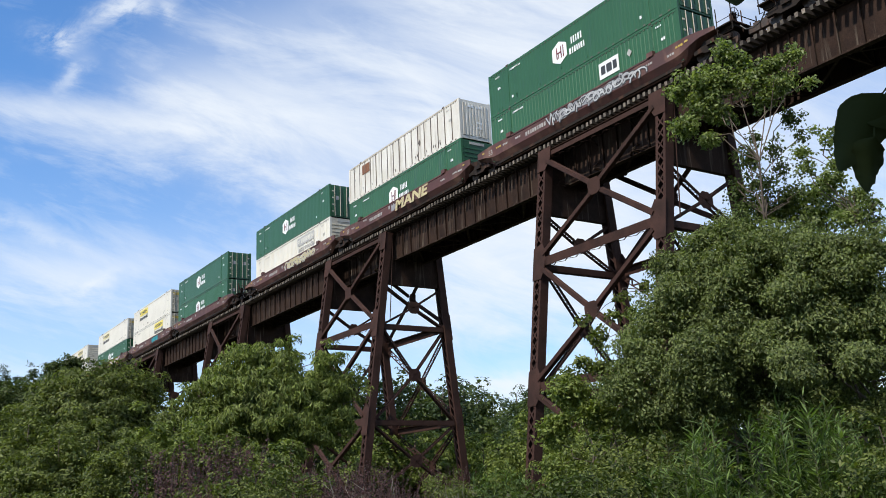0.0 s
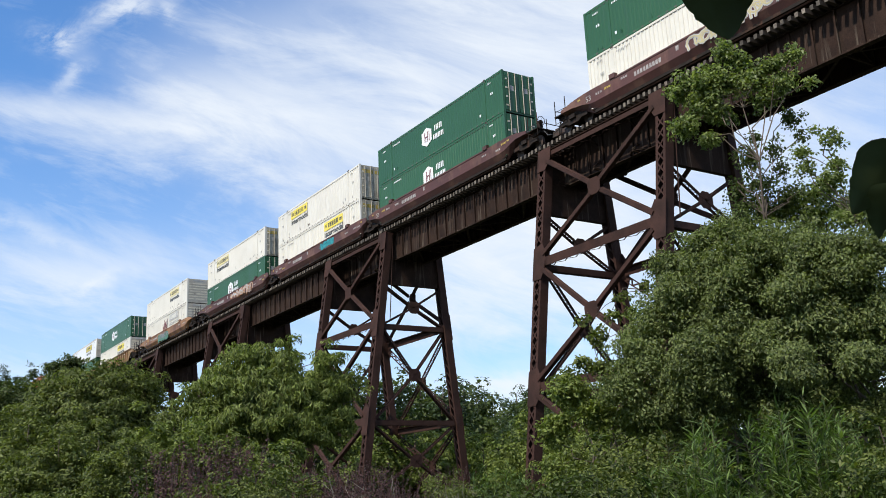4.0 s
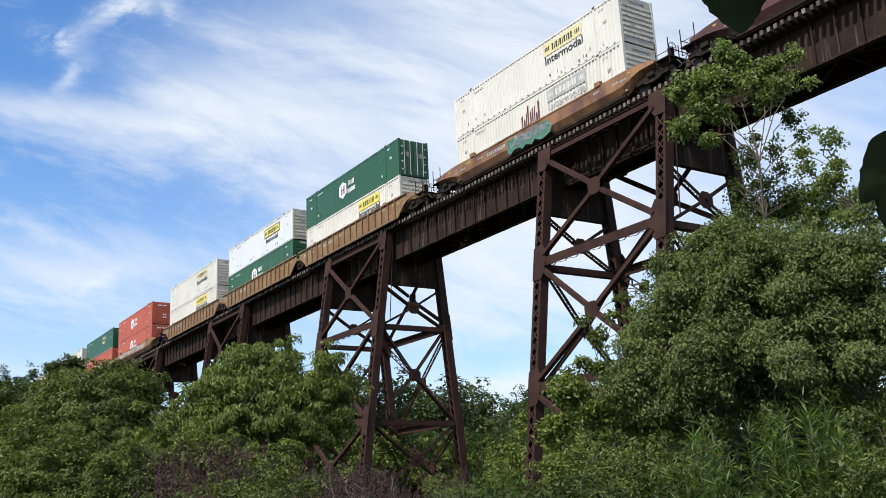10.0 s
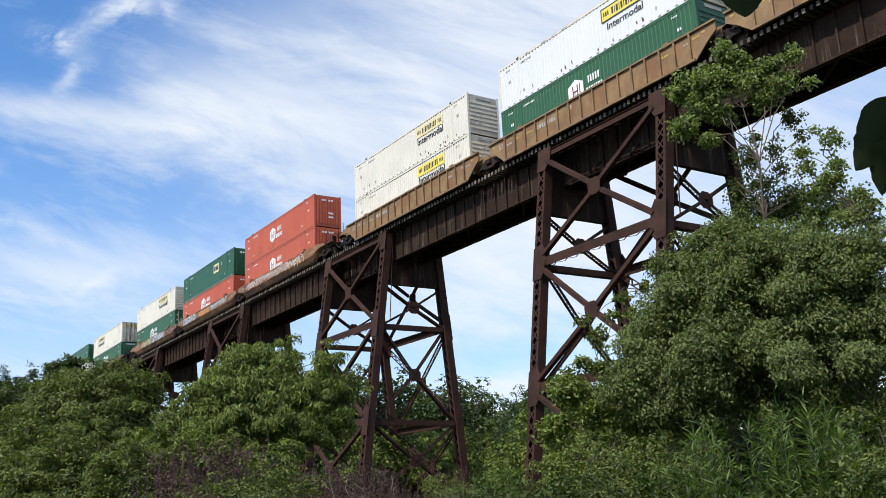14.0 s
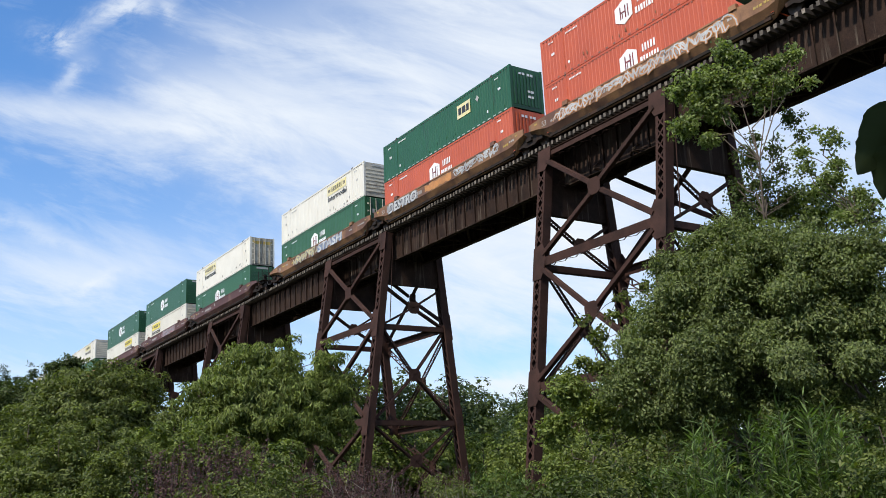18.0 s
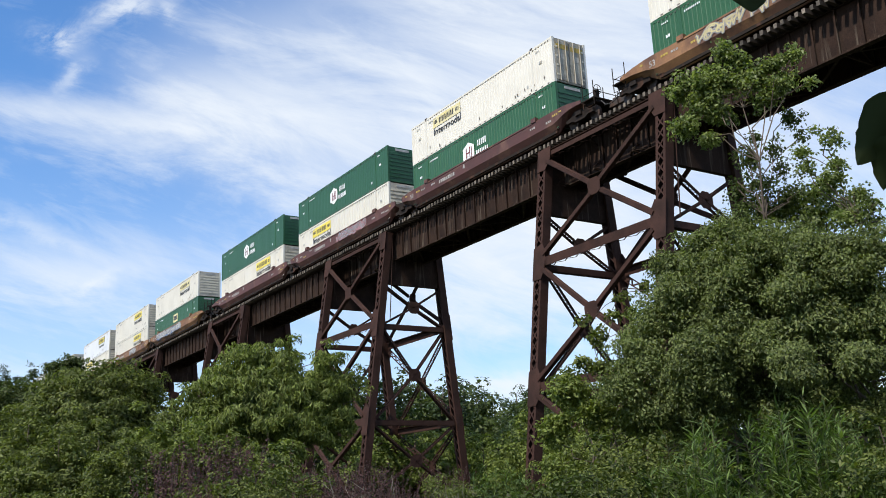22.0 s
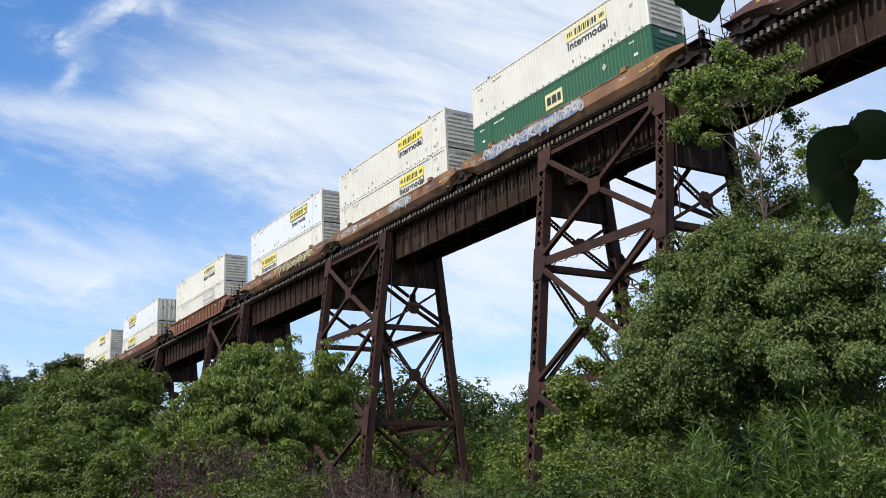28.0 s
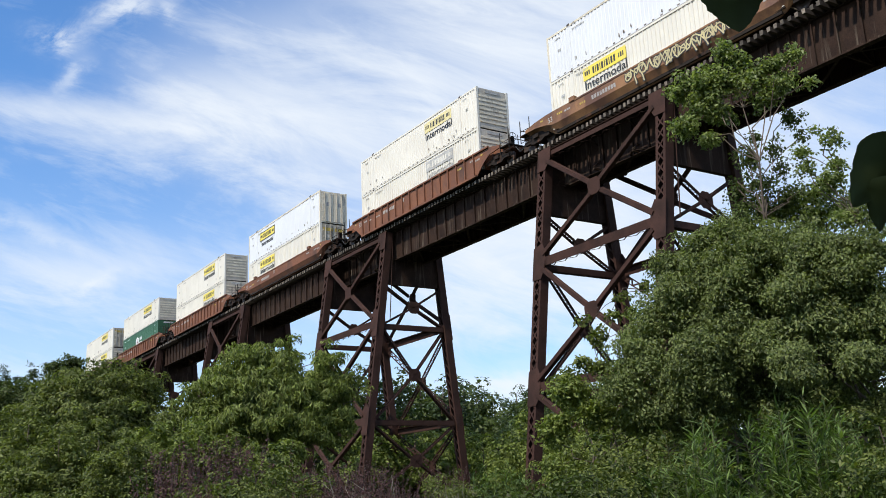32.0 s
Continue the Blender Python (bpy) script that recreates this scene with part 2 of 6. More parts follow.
spray_cream = material("spray_cream", (0.58, 0.50, 0.26), 0.6, 0.0, (0.45, 0.38, 0.22), 1.5)
spray_orange = material("spray_orange", (0.55, 0.24, 0.07), 0.6, 0.0, (0.4, 0.17, 0.06), 1.5)
spray_blue = material("spray_blue", (0.10, 0.17, 0.34), 0.6, 0.0, (0.2, 0.27, 0.42), 1.5)
bark = material("bark", (0.16, 0.125, 0.095), 0.95, 0.0, (0.09, 0.07, 0.055), 3, 30, 0.4, bump=0.6, bump_scale=25)
ballast = material("ballast", (0.20, 0.185, 0.17), 0.95, 0.0, (0.13, 0.12, 0.11), 2.0, 12, 0.5, (0.08, 0.07, 0.06), 0.3, (1, 1, 1), 3, 0.9, 14)
concrete = material("concrete", (0.36, 0.34, 0.31), 0.9, 0.0, (0.26, 0.25, 0.22), 0.8, 20, 0.2, (0.12, 0.11, 0.09), 0.35, bump=0.3)


def leaf_material(name, dark, light, trans=0.34, gloss=0.5):
    """Foliage: tone differs from leaf to leaf and from spray to spray; light shines through."""
    m = bpy.data.materials.new(name)
    m.use_nodes = True
    t = m.node_tree
    t.nodes.clear()
    out = t.nodes.new("ShaderNodeOutputMaterial")
    geo = t.nodes.new("ShaderNodeNewGeometry")
    co = t.nodes.new("ShaderNodeTexCoord").outputs["Object"]
    patch = noise_node(t, co, 0.8, 3)
    f = math_node(t, "ADD", math_node(t, "MULTIPLY", geo.outputs["Random Per Island"], 0.6), math_node(t, "MULTIPLY", patch, 0.5))
    col = ramp(t, f, [(0.22, dark), (0.80, light)])
    p = t.nodes.new("ShaderNodeBsdfPrincipled")
    p.inputs["Roughness"].default_value = gloss
    p.inputs["Specular IOR Level"].default_value = 0.22
    t.links.new(col, p.inputs["Base Color"])
    tr = t.nodes.new("ShaderNodeBsdfTranslucent")
    t.links.new(mix_rgb(t, 1.0, col, (1.35, 1.5, 0.55), "MULTIPLY"), tr.inputs["Color"])
    mx = t.nodes.new("ShaderNodeMixShader")
    mx.inputs[0].default_value = trans
    t.links.new(p.outputs[0], mx.inputs[1])
    t.links.new(tr.outputs[0], mx.inputs[2])
    t.links.new(mx.outputs[0], out.inputs[0])
    MATS[name] = m
    return m


leaf_mid = leaf_material("leaf_mid", (0.036, 0.050, 0.013), (0.165, 0.196, 0.052))
leaf_bright = leaf_material("leaf_bright", (0.042, 0.060, 0.013), (0.212, 0.258, 0.066))
leaf_grey = leaf_material("leaf_grey", (0.036, 0.050, 0.017), (0.195, 0.236, 0.082))
leaf_poplar = leaf_material("leaf_poplar", (0.042, 0.066, 0.018), (0.265, 0.315, 0.122), 0.42, 0.4)
leaf_far = leaf_material("leaf_far", (0.023, 0.036, 0.012), (0.106, 0.138, 0.044))
leaf_dark = leaf_material("leaf_dark", (0.016, 0.031, 0.012), (0.071, 0.106, 0.042), 0.2)
leaf_weed = leaf_material("leaf_weed", (0.015, 0.025, 0.006), (0.090, 0.122, 0.034))
leaf_willow = leaf_material("leaf_willow", (0.028, 0.053, 0.012), (0.165, 0.240, 0.075))
# leaves by the lens: their shade is partly put into this dark colour
leaf_near_shaded = leaf_material("leaf_near_shaded", (0.020, 0.030, 0.008), (0.040, 0.055, 0.014), 0.12, 0.8)
bloom_purple = leaf_material("bloom_purple", (0.045, 0.029, 0.028), (0.120, 0.062, 0.072), 0.25, 0.8)
stem_green = material("stem_green", (0.075, 0.085, 0.032), 0.8, 0.0, (0.05, 0.06, 0.025), 3)
dry_stem = material("dry_stem", (0.105, 0.078, 0.064), 0.9, 0.0, (0.06, 0.044, 0.036))
pale_stem = material("pale_stem", (0.24, 0.21, 0.175), 0.9, 0.0, (0.16, 0.135, 0.11))


# ---------------------------------------------------------------- mesh building
class Shape:
    """Collects simple solids and gives one mesh."""

    def __init__(self):
        self.v, self.f = [], []

    def solid(self, verts, faces):
        n = len(self.v)
        self.v.extend(tuple(p) for p in verts)
        self.f.extend(tuple(i + n for i in f) for f in faces)
        return self

    def box(self, x0, y0, z0, x1, y1, z1):
        v = [(x0, y0, z0), (x1, y0, z0), (x1, y1, z0), (x0, y1, z0), (x0, y0, z1), (x1, y0, z1), (x1, y1, z1), (x0, y1, z1)]
        return self.solid(v, [(3, 2, 1, 0), (4, 5, 6, 7), (0, 1, 5, 4), (1, 2, 6, 5), (2, 3, 7, 6), (3, 0, 4, 7)])

    def beam(self, a, b, w, h, side=(1, 0, 0)):
        """A bar from a to b; w across in the direction of side, h across the rest."""
        a, b, s = Vector(a), Vector(b), Vector(side)
        d = (b - a).normalized()
        s = (s - d * s.dot(d)).normalized()
        u = d.cross(s)
        s, u = s * (w / 2), u * (h / 2)
        v = [a - s - u, a + s - u, a + s + u, a - s + u, b - s - u, b + s - u, b + s + u, b - s + u]
        return self.solid(v, [(3, 2, 1, 0), (4, 5, 6, 7), (0, 1, 5, 4), (1, 2, 6, 5), (2, 3, 7, 6), (3, 0, 4, 7)])

    def tube(self, a, b, r0, r1=None, n=8):
        a, b = Vector(a), Vector(b)
        r1 = r0 if r1 is None else r1
        d = (b - a).normalized()
        s = d.orthogonal().normalized()
        u = d.cross(s)
        v = [c + (s * math.cos(k * math.tau / n) + u * math.sin(k * math.tau / n)) * r for c, r in ((a, r0), (b, r1)) for k in range(n)]
        f = [(k, (k + 1) % n, n + (k + 1) % n, n + k) for k in range(n)]
        return self.solid(v, f + [tuple(range(n - 1, -1, -1)), tuple(range(n, 2 * n))])

    def prism(self, outline, axis, lo, hi):
        """An outline of (p, q) pushed out along axis between lo and hi."""
        def place(p, q, h):
            return {"x": (h, p, q), "y": (p, h, q), "z": (p, q, h)}[axis]
        n = len(outline)
        v = [place(p, q, lo) for p, q in outline] + [place(p, q, hi) for p, q in outline]
        f = [(k, (k + 1) % n, n + (k + 1) % n, n + k) for k in range(n)]
        return self.solid(v, f + [tuple(range(n - 1, -1, -1)), tuple(range(n, 2 * n))])

    def mesh(self, name, mat):
        me = bpy.data.meshes.new(name)
        me.from_pydata(self.v, [], self.f)
        bm = bmesh.new()
        bm.from_mesh(me)
        bmesh.ops.recalc_face_normals(bm, faces=bm.faces)
        bm.to_mesh(me)
        bm.free()
        me.materials.append(mat)
        return me


def part(name, shape, mat, parent, label=""):
    me = shape.mesh(name, mat) if isinstance(shape, Shape) else shape
    ob = new(name, me)
    ob.parent = parent
    if label:
        ob["label"] = label
    return ob


def marks(name, shape, mat, parent, label=""):
    """A row of small painted marks, too small to pick apart."""
    ob = part(name, shape, mat, parent, label)
    ob["kind"] = "stuff"
    return ob


def thing(name, label, category, group="", kind="", at=None):
    ob = new(name)
    ob.empty_display_size = 0.2
    if at is not None:
        ob.matrix_world = at
    return tagged(ob, label, category, group, kind)


def words(text, size, mat, swell=0.012):
    """Letters of the built-in font as a flat mesh, reading toward -y when seen from -x."""
    cu = bpy.data.curves.new("lettering", "FONT")
    cu.body, cu.size, cu.extrude, cu.offset = text, size, 0.003, size * swell
    ob = bpy.data.objects.new("lettering", cu)
    scene.collection.objects.link(ob)
    me = bpy.data.meshes.new_from_object(ob.evaluated_get(bpy.context.evaluated_depsgraph_get()))
    bpy.data.objects.remove(ob)
    me.transform(Matrix(((0, 0, -1, 0), (-1, 0, 0, 0), (0, 1, 0, 0), (0, 0, 0, 1))))
    me.materials.clear()
    me.materials.append(mat)
    return me

# ---------------------------------------------------------------- ground and hills
BANK = 0.8


def rise(x, y):
    """Height of the ground: a flat valley floor, with wooded slopes at both ends of the bridge."""
    far = max(0.0, min(1.0, (y - 165) / 75))
    back = max(0.0, min(1.0, (-8 - y) / 40))
    h = 19.5 * (3 * far ** 2 - 2 * far ** 3) + 19.5 * (3 * back ** 2 - 2 * back ** 3)
    hill = max(0.0, min(1.0, (x - 120) / 260))
    h = max(h, 16 * hill * hill * (3 - 2 * hill))
    bump = noise.noise(Vector((x * 0.02, y * 0.02, 0.3))) * 0.7 + noise.noise(Vector((x * 0.11, y * 0.11, 1.3))) * 0.15
    away = math.hypot(x - EYE.x, y - EYE.y)
    step = max(0.0, min(1.0, (away - 5) / 15))
    return h + bump * min(1.0, away / 25) + BANK * step * step * (3 - 2 * step)


def ground_sheet():
    xs = sorted(set([-3500, -1500, -700, -400] + list(range(-250, 420, 10)) + [600, 900, 1600, 3500]))
    ys = sorted(set([-3500, -1500, -700, -300] + list(range(-160, 420, 10)) + [520, 700, 1200, 3500]))
    v = [(x, y, rise(x, y)) for y in ys for x in xs]
    w = len(xs)
    f = [(j * w + i, j * w + i + 1, (j + 1) * w + i + 1, (j + 1) * w + i) for j in range(len(ys) - 1) for i in range(w - 1)]
    me = bpy.data.meshes.new("ground")
    me.from_pydata(v, [], f)
    me.polygons.foreach_set("use_smooth", [True] * len(f))
    me.materials.append(material("meadow", (0.028, 0.040, 0.014), 0.95, 0.0, (0.045, 0.045, 0.022), 0.06, 1.5, 0.4, (0.04, 0.032, 0.02), 0.3, (1, 1, 1), 0.3, 0.8, 6))
    tagged(new("ground", me), "rolling weedy valley floor with wooded slopes", "ground", kind="structure")


ground_sheet()

# ---------------------------------------------------------------- the viaduct
TIE_TOP = RAIL - 0.20
TIE_LOW = TIE_TOP - 0.23
GIRDER_LOW = 19.085
BENTS = [(31.0 + 28.6 * k, 40.58 + 28.6 * k) for k in range(-1, 6)]
Y0, Y1 = -24.0, 215.0


def near_x(z):
    return 0.15 - 0.139 * (19.9 - z)     # centre line of the near legs


def far_x(z):
    return 4.58 + 0.094 * (19.9 - z)     # centre line of the far legs


def girder_span(y0, y1, webs=(0.93, 3.42)):
    """Two riveted plate girders with stiffeners, flanges and sway bracing under the ties."""
    root = thing("bridge_span", "rust-brown riveted plate girder span of the railway viaduct", "bridge span", "bridge spans")
    for web, out in ((webs[0], -1), (webs[1], 1)):
        g = Shape().box(web - 0.012, y0, GIRDER_LOW + 0.04, web + 0.012, y1, TIE_LOW - 0.04)
        girder = part("girder", g, steel_dark, root)
        part("top_flange", Shape().box(web - 0.18, y0, TIE_LOW - 0.04, web + 0.18, y1, TIE_LOW), steel_dark, girder)
        part("bottom_flange", Shape().box(web - 0.18, y0, GIRDER_LOW, web + 0.18, y1, GIRDER_LOW + 0.04)
             .box(web - 0.03, y0, GIRDER_LOW + 0.04, web + 0.03, y1, GIRDER_LOW + 0.17), steel_dark, girder)
        n = max(2, round((y1 - y0) / 1.22))
        st = Shape().box(web - 0.13, -0.045, GIRDER_LOW + 0.045, web + 0.13, 0.045, TIE_LOW - 0.045).mesh("stiffener", steel_dark)
        for k in range(n + 1):
            s = part("stiffener", st, steel_dark, girder)
            s.location.y = y0 + 0.06 + (y1 - y0 - 0.12) * k / n
    n = max(2, round((y1 - y0) / 3.2))
    for k in range(n + 1):
        y = y0 + 0.12 + (y1 - y0 - 0.24) * k / n
        fr = Shape().beam((0.95, y, GIRDER_LOW + 0.2), (3.4, y, TIE_LOW - 0.2), 0.09, 0.09, (0, 1, 0))
        fr.beam((0.95, y + 0.1, TIE_LOW - 0.2), (3.4, y + 0.1, GIRDER_LOW + 0.2), 0.09, 0.09, (0, 1, 0))
        fr.beam((0.95, y, GIRDER_LOW + 0.12), (3.4, y, GIRDER_LOW + 0.12), 0.1, 0.1, (0, 1, 0))
        part("cross_frame", fr, steel_dark, root)
        if k < n:
            yn = y0 + 0.12 + (y1 - y0 - 0.24) * (k + 1) / n
            a, b = (0.95, 3.4) if k % 2 else (3.4, 0.95)
            part("lateral_brace", Shape().beam((a, y, GIRDER_LOW + 0.1), (b, yn, GIRDER_LOW + 0.1), 0.14, 0.02, (0, 1, 0))
                 .beam((a, y, TIE_LOW - 0.12), (b, yn, TIE_LOW - 0.12), 0.14, 0.02, (0, 1, 0)), steel_dark, root)


def laced(a, b, width, depth, side, bar=0.07, pitch=0.5):
    """A built-up strut: two channels tied by zigzag lacing."""
    a, b = Vector(a), Vector(b)
    d = (b - a).normalized()
    s = Vector(side)
    s = (s - d * s.dot(d)).normalized()
    sh = Shape()
    o = s * (width / 2)
    u = d.cross(s)
    for e in (-1, 1):
        sh.beam(a + o * e, b + o * e, 0.035, depth, side)
        for q in (-1, 1):
            sh.beam(a + o * e * 0.86 + u * q * depth * 0.46, b + o * e * 0.86 + u * q * depth * 0.46, min(0.09, depth * 0.5), 0.02, side)
    n = max(2, round((b - a).length / pitch))
    for k in range(n):
        p, q = a + d * ((b - a).length * k / n), a + d * ((b - a).length * (k + 1) / n)
        e = 1 if k % 2 else -1
        for lay in (-1, 1):
            sh.beam(p + o * e * 0.9 + u * lay * depth * 0.48, q - o * e * 0.9 + u * lay * depth * 0.48, bar, 0.014, side)
    return sh


BASE_Z = 1.5
LEVELS = (TIE_LOW - 0.1, 14.25, 7.2, BASE_Z)
LEG_W, LEG_D = 0.64, 0.56


def leg_pieces(cx, y, ztop, zlow, root):
    """Two solid side plates with corner angles; the faces between are laced. Returns the first plate."""
    a, b = Vector((cx(zlow), y, zlow)), Vector((cx(ztop), y, ztop))
    leg = None
    for e in (-1, 1):
        off = Vector((0, e * LEG_W / 2, 0))
        pl = part("leg" if leg is None else "leg_plate", Shape().beam(a + off, b + off, LEG_D, 0.035, (1, 0, 0)), steel, root if leg is None else leg)
        leg = leg or pl
        for q in (-1, 1):
            o2 = Vector((q * (LEG_D / 2 - 0.01), e * (LEG_W / 2 - 0.075), 0))
            part("corner_angle", Shape().beam(a + o2, b + o2, 0.022, 0.15, (1, 0, 0)), steel, leg)
    return leg


def plate(points, axis, at, thick=0.03):
    return Shape().prism(points, axis, at - thick / 2, at + thick / 2)


def tower(k, ya, yb):
    root = thing("viaduct_tower", "tall rust-brown riveted steel trestle tower with laced legs", "bridge tower", "viaduct towers")
    close = k in (1, 2)
    for cx, face in ((near_x, -1), (far_x, 1)):
        for y, inward in ((ya, 1), (yb, -1)):
            leg = leg_pieces(cx, y, LEVELS[0], BASE_Z, root)
            # lacing on the outer face
            z, bars, fx = BASE_Z + 0.3, Shape(), face * (LEG_D / 2 + 0.008)
            bar_mesh = {}
            while z < LEVELS[0] - 1.5:
                for e in (-1, 1):
                    p = Vector((cx(z) + fx, y - e * 0.24, z))
                    q = Vector((cx(z + 0.6) + fx + face * 0.012 * e, y + e * 0.24, z + 0.6))
                    if close and face < 0:
                        mid = (p + q) / 2
                        if e not in bar_mesh:
                            bar_mesh[e] = Shape().beam(p - mid, q - mid, 0.012, 0.085, (1, 0, 0)).mesh("lacing_bar", steel)
                        part("lacing_bar", bar_mesh[e], steel, leg).location = mid
                    else:
                        bars.beam(p, q, 0.012, 0.085, (1, 0, 0))
                z += 0.62
            inner = Shape()
            z = BASE_Z + 0.3
            while z < LEVELS[0] - 1.5:
                inner.beam((cx(z) - fx, y - 0.24, z), (cx(z + 0.6) - fx, y + 0.24, z + 0.6), 0.012, 0.085, (1, 0, 0))
                z += 0.62
            if bars.v:
                part("lacing", bars, steel, leg)["kind"] = "stuff"
            part("inner_lacing", inner, steel, leg)["kind"] = "stuff"
            # gusset plates on the face
            for i, zc in enumerate(LEVELS[:3]):
                x = cx(zc) + face * (LEG_D / 2 + 0.03)
                if i == 0:
                    pts = [(y - 0.37, zc + 0.08), (y + 0.37, zc + 0.08), (y + 0.37, zc - 1.3), (y - 0.37, zc - 1.3)]
                    pts = [(p + (inward * 0.42 if (p - y) * inward > 0 and zq > zc - 1 else 0), zq) for p, zq in pts]
                    if inward > 0:
                        pts.insert(2, (y + 0.79, zc - 0.75))
                    else:
                        pts.insert(4, (y - 0.79, zc - 0.75))
                else:
                    pts = [(y - inward * 0.37, zc + 0.95), (y + inward * 0.37, zc + 1.15), (y + inward * 0.66, zc + 0.65),
                           (y + inward * 0.66, zc - 0.50), (y + inward * 0.37, zc - 0.95), (y - inward * 0.37, zc - 0.95)]
                g = Shape()
                n = len(pts)
                sk = lambda p, zq: (cx(zq) + face * (LEG_D / 2 + 0.022), p, zq)
                outer = [sk(p, zq) for p, zq in pts]
                back = [(x0 + face * 0.025, p, zq) for x0, p, zq in outer]
                g.solid(outer + back, [(j, (j + 1) % n, n + (j + 1) % n, n + j) for j in range(n)] + [tuple(range(n)), tuple(range(2 * n - 1, n - 1, -1))])
                part("gusset_plate", g, steel, leg)
            part("base_shoe", Shape().box(cx(BASE_Z) - 0.55, y - 0.6, BASE_Z - 0.08, cx(BASE_Z) + 0.55, y + 0.6, BASE_Z), steel, leg)
        # struts and diagonals of the long face
        for i, zc in enumerate(LEVELS[:3]):
            x = cx(zc) + face * (LEG_D / 2 - 0.02)
            z0 = zc - (0.34 if i == 0 else 0.0)
            st = Shape().beam((x, ya + 0.4, z0), (x, yb - 0.4, z0), 0.05, 0.26 if i == 0 else 0.46, (1, 0, 0))
            st.beam((x - face * 0.14, ya + 0.4, z0 + 0.25), (x - face * 0.14, yb - 0.4, z0 + 0.25), 0.3, 0.03, (1, 0, 0))
            part("strut", st, steel, root)
            under = Shape()
            m = 18
            for j in range(m):
                p0, p1 = ya + 0.6 + (yb - ya - 1.2) * j / m, ya + 0.6 + (yb - ya - 1.2) * (j + 1) / m
                e = 1 if j % 2 else -1
                under.beam((x - face * (0.14 + 0.13 * e), p0, z0 - 0.25), (x - face * (0.14 - 0.13 * e), p1, z0 - 0.25), 0.06, 0.014, (0, 1, 0))
            part("strut_lacing", under, steel, root)["kind"] = "stuff"
        for zt, zb in ((LEVELS[0] - 0.75, LEVELS[1] + 0.45), (LEVELS[1] - 0.4, LEVELS[2] + 0.4), (LEVELS[2] - 0.4, BASE_Z + 0.2)):
            zm = (zt + zb) / 2 - 0.08
            xm = cx(zm) + face * (LEG_D / 2 - 0.03)
            for yy, sgn in ((ya + 0.45, 1), (yb - 0.45, -1)):
                for zz in (zt, zb):
                    a = Vector((cx(zz) + face * (LEG_D / 2 - 0.03), yy, zz))
                    c = Vector((xm, (ya + yb) / 2 - sgn * 0.3, zm + (0.25 if zz == zt else -0.25)))
                    lac = laced(a, c, 0.20, 0.22, (0, 0.7, 0.7), 0.06, 0.42) if face < 0 else Shape().beam(a, c, 0.06, 0.30, (1, 0, 0)).beam(a + Vector((0.1, 0, 0)), c + Vector((0.1, 0, 0)), 0.16, 0.03, (1, 0, 0)) if zt > LEVELS[1] else laced(a, c, 0.36, 0.10, (0, 0.7, 0.7), 0.05, 0.34)
                    if face < 0:
                        lac.beam(a + Vector((face * 0.14, 0, 0)), c + Vector((face * 0.14, 0, 0)), 0.02, 0.22, (1, 0, 0))
                    part("diagonal", lac, steel, root)
            ym = (ya + yb) / 2
            part("center_gusset", plate([(ym - 0.50, zm + 0.22), (ym - 0.30, zm + 0.46), (ym + 0.30, zm + 0.46), (ym + 0.50, zm + 0.22),
                                         (ym + 0.46, zm - 0.30), (ym + 0.22, zm - 0.46), (ym - 0.22, zm - 0.46), (ym - 0.46, zm - 0.30)], "x", xm + face * 0.17), steel, root)
    # bracing across each bent
    for y in (ya, yb):
        lo, hi = 17.25, LEVELS[0] - 0.15
        dia = Shape()
        n0, n1, f1, f0 = near_x(lo) + 0.3, near_x(hi) + 0.3, far_x(hi) - 0.3, far_x(lo) - 0.3
        v = [(n0, y - 0.15, lo), (f0, y - 0.15, lo), (f1, y - 0.15, hi), (n1, y - 0.15, hi)]
        v += [(a, y + 0.15, c) for a, _, c in v]
        dia.solid(v, [(0, 1, 2, 3), (7, 6, 5, 4), (0, 1, 5, 4), (1, 2, 6, 5), (2, 3, 7, 6), (3, 0, 4, 7)])
        part("cross_girder", dia, steel_dark, root)
        zs = (lo - 0.1, LEVELS[1] - 0.2, LEVELS[2] - 0.1, BASE_Z + 0.2)
        for zc in zs[1:3]:
            part("cross_strut", laced((near_x(zc) + 0.3, y, zc), (far_x(zc) - 0.3, y, zc), 0.42, 0.34, (0, 1, 0)).beam(
                (near_x(zc) + 0.3, y - 0.22, zc), (far_x(zc) - 0.3, y - 0.22, zc), 0.02, 0.36, (0, 1, 0)), steel, root)
        for zt, zb in zip(zs, zs[1:]):
            zt, zb = zt - 0.15, zb + 0.15
            zm = (zt + zb) / 2
            xm = (near_x(zm) + far_x(zm)) / 2
            for zz in (zt, zb):
                for cx, sg in ((near_x, 1), (far_x, -1)):
                    part("cross_diagonal", laced((cx(zz) + sg * 0.3, y, zz), (xm, y, zm), 0.36, 0.12, (0, 1, 0), 0.05, 0.34), steel, root)
            part("center_gusset", plate([(xm - 0.5, zm + 0.2), (xm - 0.22, zm + 0.45), (xm + 0.22, zm + 0.45), (xm + 0.5, zm + 0.2),
                                         (xm + 0.5, zm - 0.2), (xm + 0.22, zm - 0.45), (xm - 0.22, zm - 0.45), (xm - 0.5, zm - 0.2)], "y", y - 0.17), steel, root)
    part("drain_pipe", Shape().tube((near_x(18) + 0.75, ya - 0.3, LEVELS[0]), (near_x(14.4) + 0.75, ya - 0.3, 14.4), 0.035), steel, root)
    for cx in (near_x, far_x):
        for y in (ya, yb):
            x = cx(BASE_Z)
